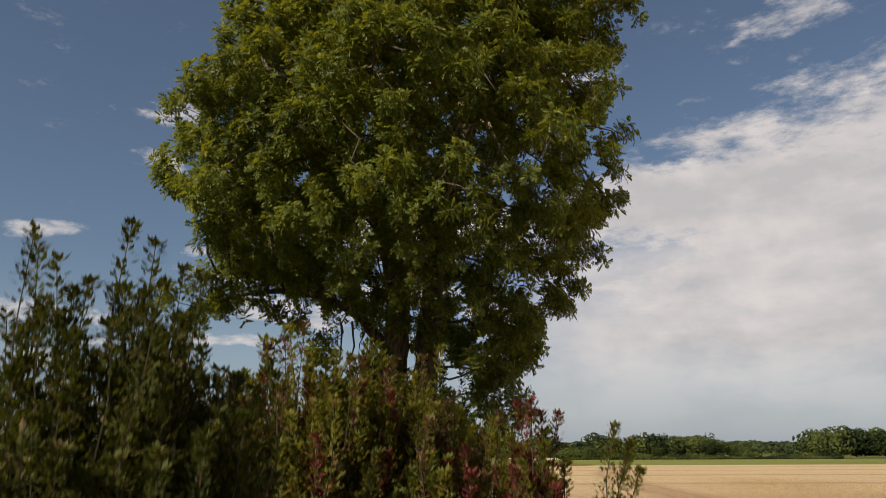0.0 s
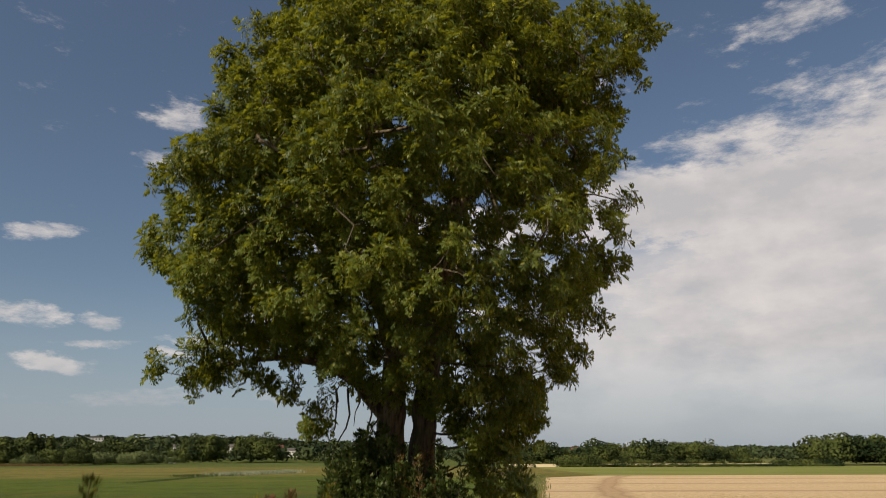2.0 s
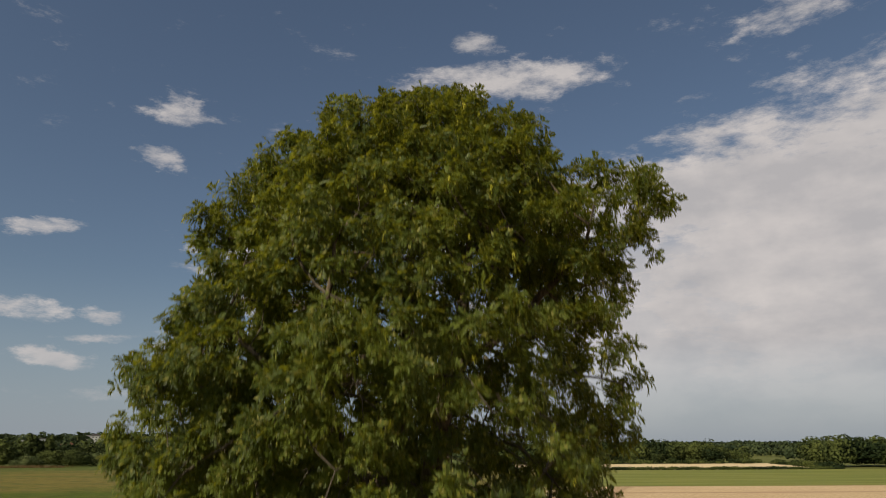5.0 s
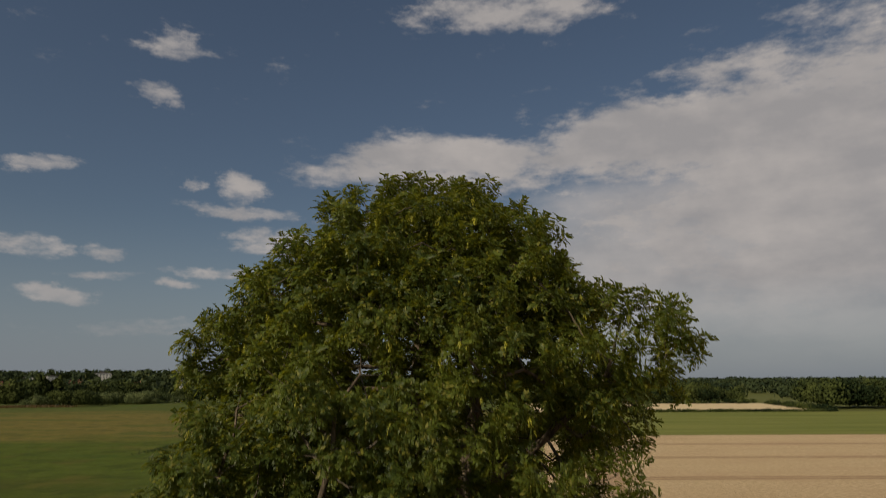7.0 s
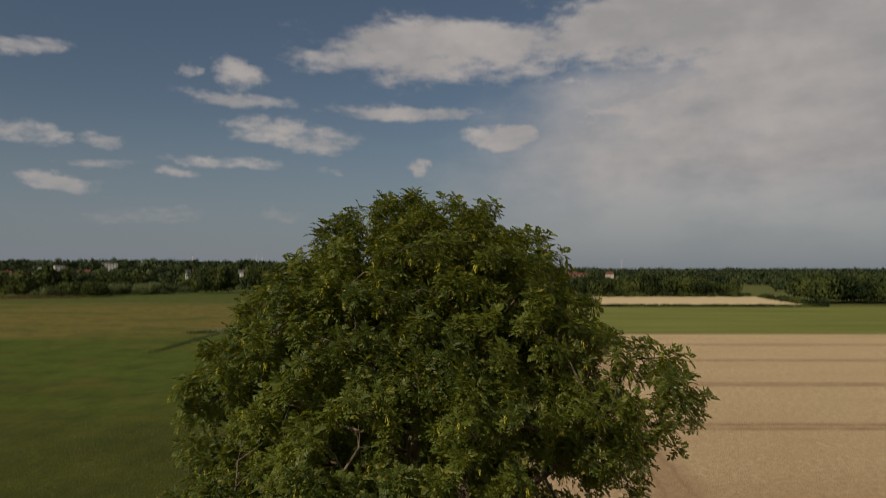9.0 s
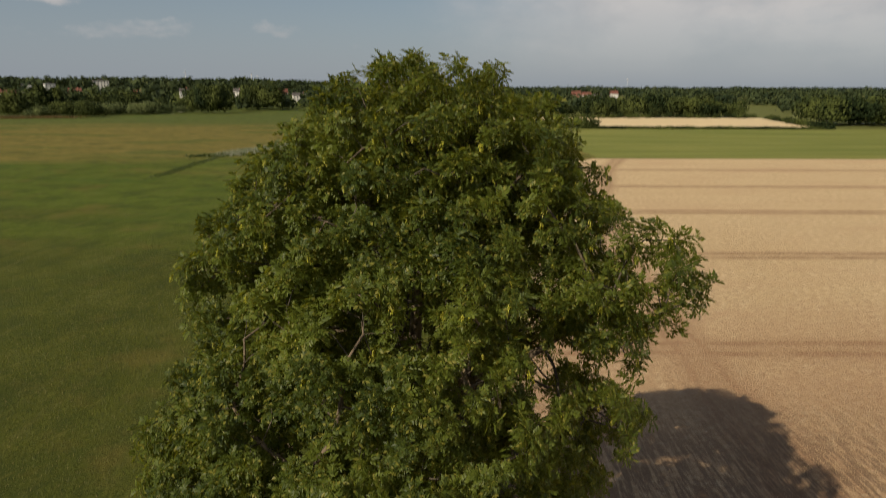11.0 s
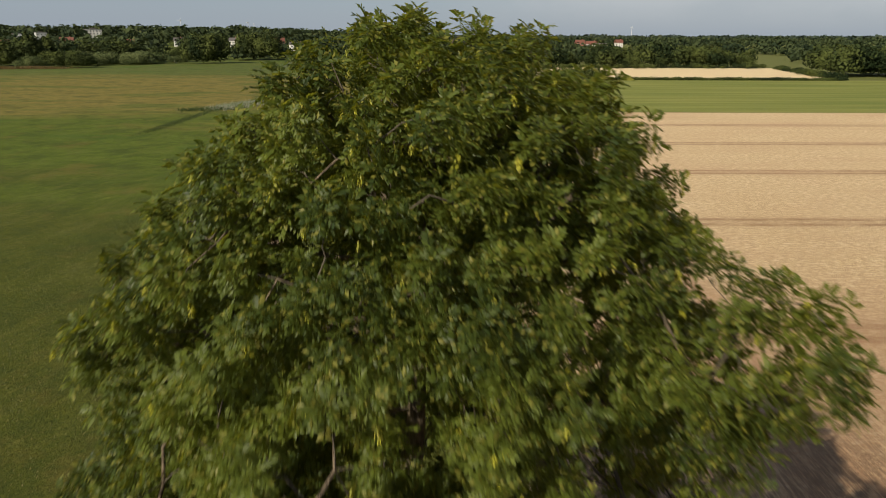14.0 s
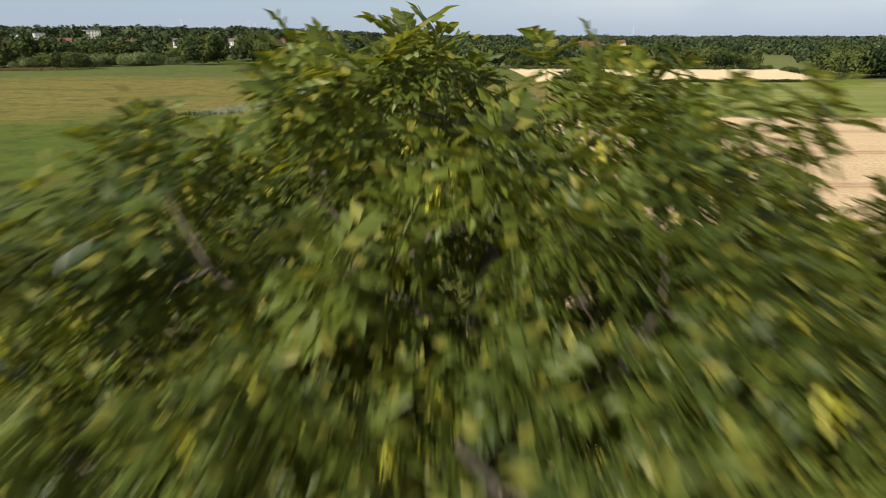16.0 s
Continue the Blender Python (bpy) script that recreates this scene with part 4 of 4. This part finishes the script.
    # horizon forest, its haze painted into the leaf colour
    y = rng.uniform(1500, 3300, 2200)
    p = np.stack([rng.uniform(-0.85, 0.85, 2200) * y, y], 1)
    build_wood("distant_forest", "distant dark forest on the horizon", p, rng.uniform(12, 20, len(p)), 28, 37, 2.2, HAZED_LEAF)
    for b, d, h in ((-0.563, 436, 21), (-0.553, 440, 18), (-0.540, 452, 19)):
        build_wood("poplar", "slender dark green poplar standing above the tree belt", [(b * d, d)], [h], 900, int(d), 0.36)
    # hedge and bush at the straw-coloured field's near edge
    p = np.stack([np.linspace(50, 168, 330), 303.5 + rng.normal(0, 0.5, 330)], 1)
    build_wood("field_hedge", "low dark hedge line between two fields", p, rng.uniform(0.6, 1.7, 330), 60, 38, 2.4)
    p = along(rng, (50, 305), (66, 305), 14, (1.5, 1))
    build_wood("thicket", "small thicket of bushes at the edge of the field", p, rng.uniform(3.5, 6.0, 14), 420, 39, 1.4)


build_woods()


# ---- houses, masts and reeds far off ----
WALLS = [plain_material("white_render", (0.6, 0.58, 0.54), 0.8, 0.08, 0.4), plain_material("grey_render", (0.45, 0.45, 0.44), 0.8, 0.1, 0.4), plain_material("brick_red", (0.30, 0.13, 0.09), 0.85, 0.2, 2)]
ROOFS = [plain_material("red_tile", (0.15, 0.06, 0.042), 0.8, 0.25, 3), plain_material("dark_tile", (0.10, 0.09, 0.085), 0.8, 0.25, 3)]
PANE = plain_material("window_glass", (0.03, 0.04, 0.05), 0.08, 0.1, 1, 0.6)
FRAME = plain_material("white_frame", (0.8, 0.8, 0.78), 0.5, 0.05, 3)
MAST = plain_material("mast_grey", (0.62, 0.63, 0.65), 0.5, 0.05, 0.2)


def box(bm, lo, hi):
    v = bmesh.ops.create_cube(bm, size=1.0)["verts"]
    for q in v:
        q.co = Vector([lo[i] + (q.co[i] + 0.5) * (hi[i] - lo[i]) for i in range(3)])
    return v


def build_house(bearing, distance, w, d, h, rh, wall, roof):
    x, y = bearing * distance, distance
    z = float(land(x, y))
    block = h > 9
    house = new("apartment_block" if block else "house")
    house.location = (x, y, z)
    house.rotation_euler.z = -math.atan(bearing) + radians((x * 7.3) % 40 - 20)
    tone = ("white-rendered", "pale grey", "red-brick")[wall]
    tagged(house, f"{tone} apartment block with a flat roof among trees" if block else f"{tone} house with a {('red', 'dark')[roof]} tiled gable roof among trees", "building", "houses beyond the fields")
    bm = bmesh.new()
    box(bm, (-w / 2, -d / 2, -1.5), (w / 2, d / 2, h))
    part("wall", bm, WALLS[wall], house)
    bm = bmesh.new()
    o = 0.4
    if block:
        box(bm, (-w / 2 - o, -d / 2 - o, h), (w / 2 + o, d / 2 + o, h + 0.5))
        box(bm, (-w / 6, -d / 4, h + 0.5), (w / 6, d / 4, h + 0.5 + rh))
    else:
        a = [bm.verts.new(c) for c in ((-w / 2 - o, -d / 2 - o, h - 0.1), (-w / 2 - o, d / 2 + o, h - 0.1), (-w / 2 - o, 0, h + rh), (w / 2 + o, -d / 2 - o, h - 0.1), (w / 2 + o, d / 2 + o, h - 0.1), (w / 2 + o, 0, h + rh))]
        for f in ((0, 2, 1), (3, 4, 5), (0, 3, 5, 2), (1, 2, 5, 4), (0, 1, 4, 3)):
            bm.faces.new([a[i] for i in f])
        bmesh.ops.recalc_face_normals(bm, faces=bm.faces)
    rf = part("roof", bm, ROOFS[roof], house)
    if not block:
        bm = bmesh.new()
        box(bm, (w / 5, -0.4, h + rh * 0.5), (w / 5 + 0.7, 0.4, h + rh + 0.9))
        part("chimney", bm, WALLS[2], rf)
    floors = max(1, int(h / 2.7))
    cols = max(3, int(w / 2.8))
    shared = None
    for k in range(floors):
        for c in range(cols):
            px, pz = -w / 2 + (c + 0.5) * w / cols, 1.0 + k * (h - 0.8) / floors
            bm = bmesh.new()
            box(bm, (-0.75, -0.06, 0), (0.75, 0.05, 1.45))
            if shared is None:
                win = part("window", bm, FRAME, house)
                bm = bmesh.new()
                box(bm, (-0.62, -0.09, 0.1), (0.62, -0.061, 1.35))
                pn = part("pane", bm, PANE, win)
                shared = (win.data, pn.data)
            else:
                bm.free()
                win = new("window", shared[0])
                win.parent = house
                pn = new("pane", shared[1])
                pn.parent = win
            win.location = (px, -d / 2 - 0.02, pz)


for home in HOMES_WEST + HOMES_EAST:
    build_house(*home)


def build_turbine():
    x, y = -0.359 * 3900, 3900.0
    t = new("wind_turbine")
    t.location = (x, y, float(land(x, y)))
    tagged(t, "distant white wind turbine standing above the forest horizon", "wind turbine", "wind turbines on the horizon")
    mesh_object("tower", *tube([(0, 0, 0), (0, 0, 40), (0, 0, 84)], [1.5, 1.2, 0.9], 10), MAST, t)
    bm = bmesh.new()
    box(bm, (-1.8, -4, 83), (1.8, 5, 87))
    bmesh.ops.bevel(bm, geom=bm.edges[:], offset=0.6, segments=2, affect="EDGES")
    part("nacelle", bm, MAST, t)
    for k in range(3):
        a = radians(20 + 120 * k)
        tip = np.array([math.sin(a) * 12, -5.0, 85 + math.cos(a) * 12])
        mesh_object("rotor_blade", *tube([(0, -5, 85), tuple(0.3 * tip + 0.7 * np.array([0, -5, 85])), tuple(tip)], [0.5, 0.6, 0.15], 6), MAST, t)
    for b, dist in ((-0.267, 3900), (-0.259, 4300), (0.258, 4400)):
        copy_thing(t, Matrix.Translation((b * dist, dist, float(land(b * dist, dist)) - 10)))


build_turbine()


def build_blades(name, label, category, a, b, count, spread, height, wide, mat, seed, bendy=0.25):
    """A strip of reeds, rushes or grass between two places on the ground."""
    rng = np.random.default_rng(seed)
    p = along(rng, a, b, count, spread)
    z = land(p[:, 0], p[:, 1])
    base = np.stack([p[:, 0], p[:, 1], z], 1)
    h = height * rng.uniform(0.5, 1.1, count)
    lean = rng.standard_normal((count, 2)) * bendy
    top = base + np.stack([lean[:, 0] * h, lean[:, 1] * h, h], 1)
    t = rng.uniform(0, 6.28, count)
    side = np.stack([np.cos(t), np.sin(t), 0 * t], 1) * (wide * rng.uniform(0.6, 1.3, count))[:, None]
    mid = base * 0.5 + top * 0.5 + side * 0.3
    v = np.stack([base - side * 0.5, base + side * 0.5, mid + side * 0.5, top], 1).reshape(-1, 3)
    return tagged(mesh_object(name, v, np.arange(count * 4).reshape(-1, 4), mat), label, category, kind="stuff")


build_blades("reed_bed", "pale silvery reed bed in the meadow ditch", "reeds", (-53, 174), (-42, 206), 5000, (1.8, 3.0), 1.0, 0.09, REED, 51)
build_blades("rushes", "dark green rushes along the meadow ditch", "rushes", (-54, 168), (-53, 130), 2600, (0.7, 3.0), 0.25, 0.08, ELDER_LEAF, 52)
build_blades("rushes", "green rushes beside the reed bed", "rushes", (-60, 170), (-50, 176), 1200, (1.8, 2.0), 0.6, 0.12, ELDER_LEAF, 53)
build_blades("rough_bank", "brown rough grass bank beyond the meadow", "grass", (-262, 388), (-216, 402), 6000, (6, 3), 1.4, 0.25, BROWN_LEAF, 56)
build_blades("verge_grass", "tall dry grass on the verge round the ash", "grass", (-4.5, 6.0), (1.2, 22.0), 9000, (1.4, 2.5), 0.9, 0.02, GRASS, 54)
build_blades("meadow_grass", "short tufted meadow grass, olive green with dry blades", "grass", (-19, 14.0), (-22, 75.0), 42000, (6.0, 6.0), 0.10, 0.024, MEADOW_GRASS, 57, 0.5)
build_blades("stubble_stalks", "short cut straw stalks standing in the stubble field", "stubble", (15, 12.0), (34, 75.0), 36000, (4.0, 8.0), 0.09, 0.02, STALK, 58, 0.4)
build_blades("field_margin_grass", "rough grass along the stubble field's margin", "grass", (2.0, 26.0), (20.5, 154.0), 9000, (0.7, 2.0), 0.6, 0.07, GRASS, 55)


def build_caravan(x, y):
    c = new("caravan")
    c.location = (x, y, 0)
    tagged(c, "small white caravan parked by the trees at the meadow's edge", "caravan")
    bm = bmesh.new()
    box(bm, (-2.6, -1.1, 0.5), (2.6, 1.1, 2.6))
    bmesh.ops.bevel(bm, geom=bm.edges[:], offset=0.3, segments=3, affect="EDGES")
    part("body", bm, FRAME, c)
    for px in (-1.4, 0.2, 1.6):
        bm = bmesh.new()
        box(bm, (px - 0.5, -1.13, 1.4), (px + 0.5, -1.09, 2.1))
        part("window", bm, PANE, c)
    for py in (-1.0, 1.0):
        bm = bmesh.new()
        bmesh.ops.create_cone(bm, cap_ends=True, segments=16, radius1=0.33, radius2=0.33, depth=0.2, matrix=pose(0.1, py, 0.33, 90, 0, 0))
        part("wheel", bm, PANE, c)


build_caravan(-184, 500)
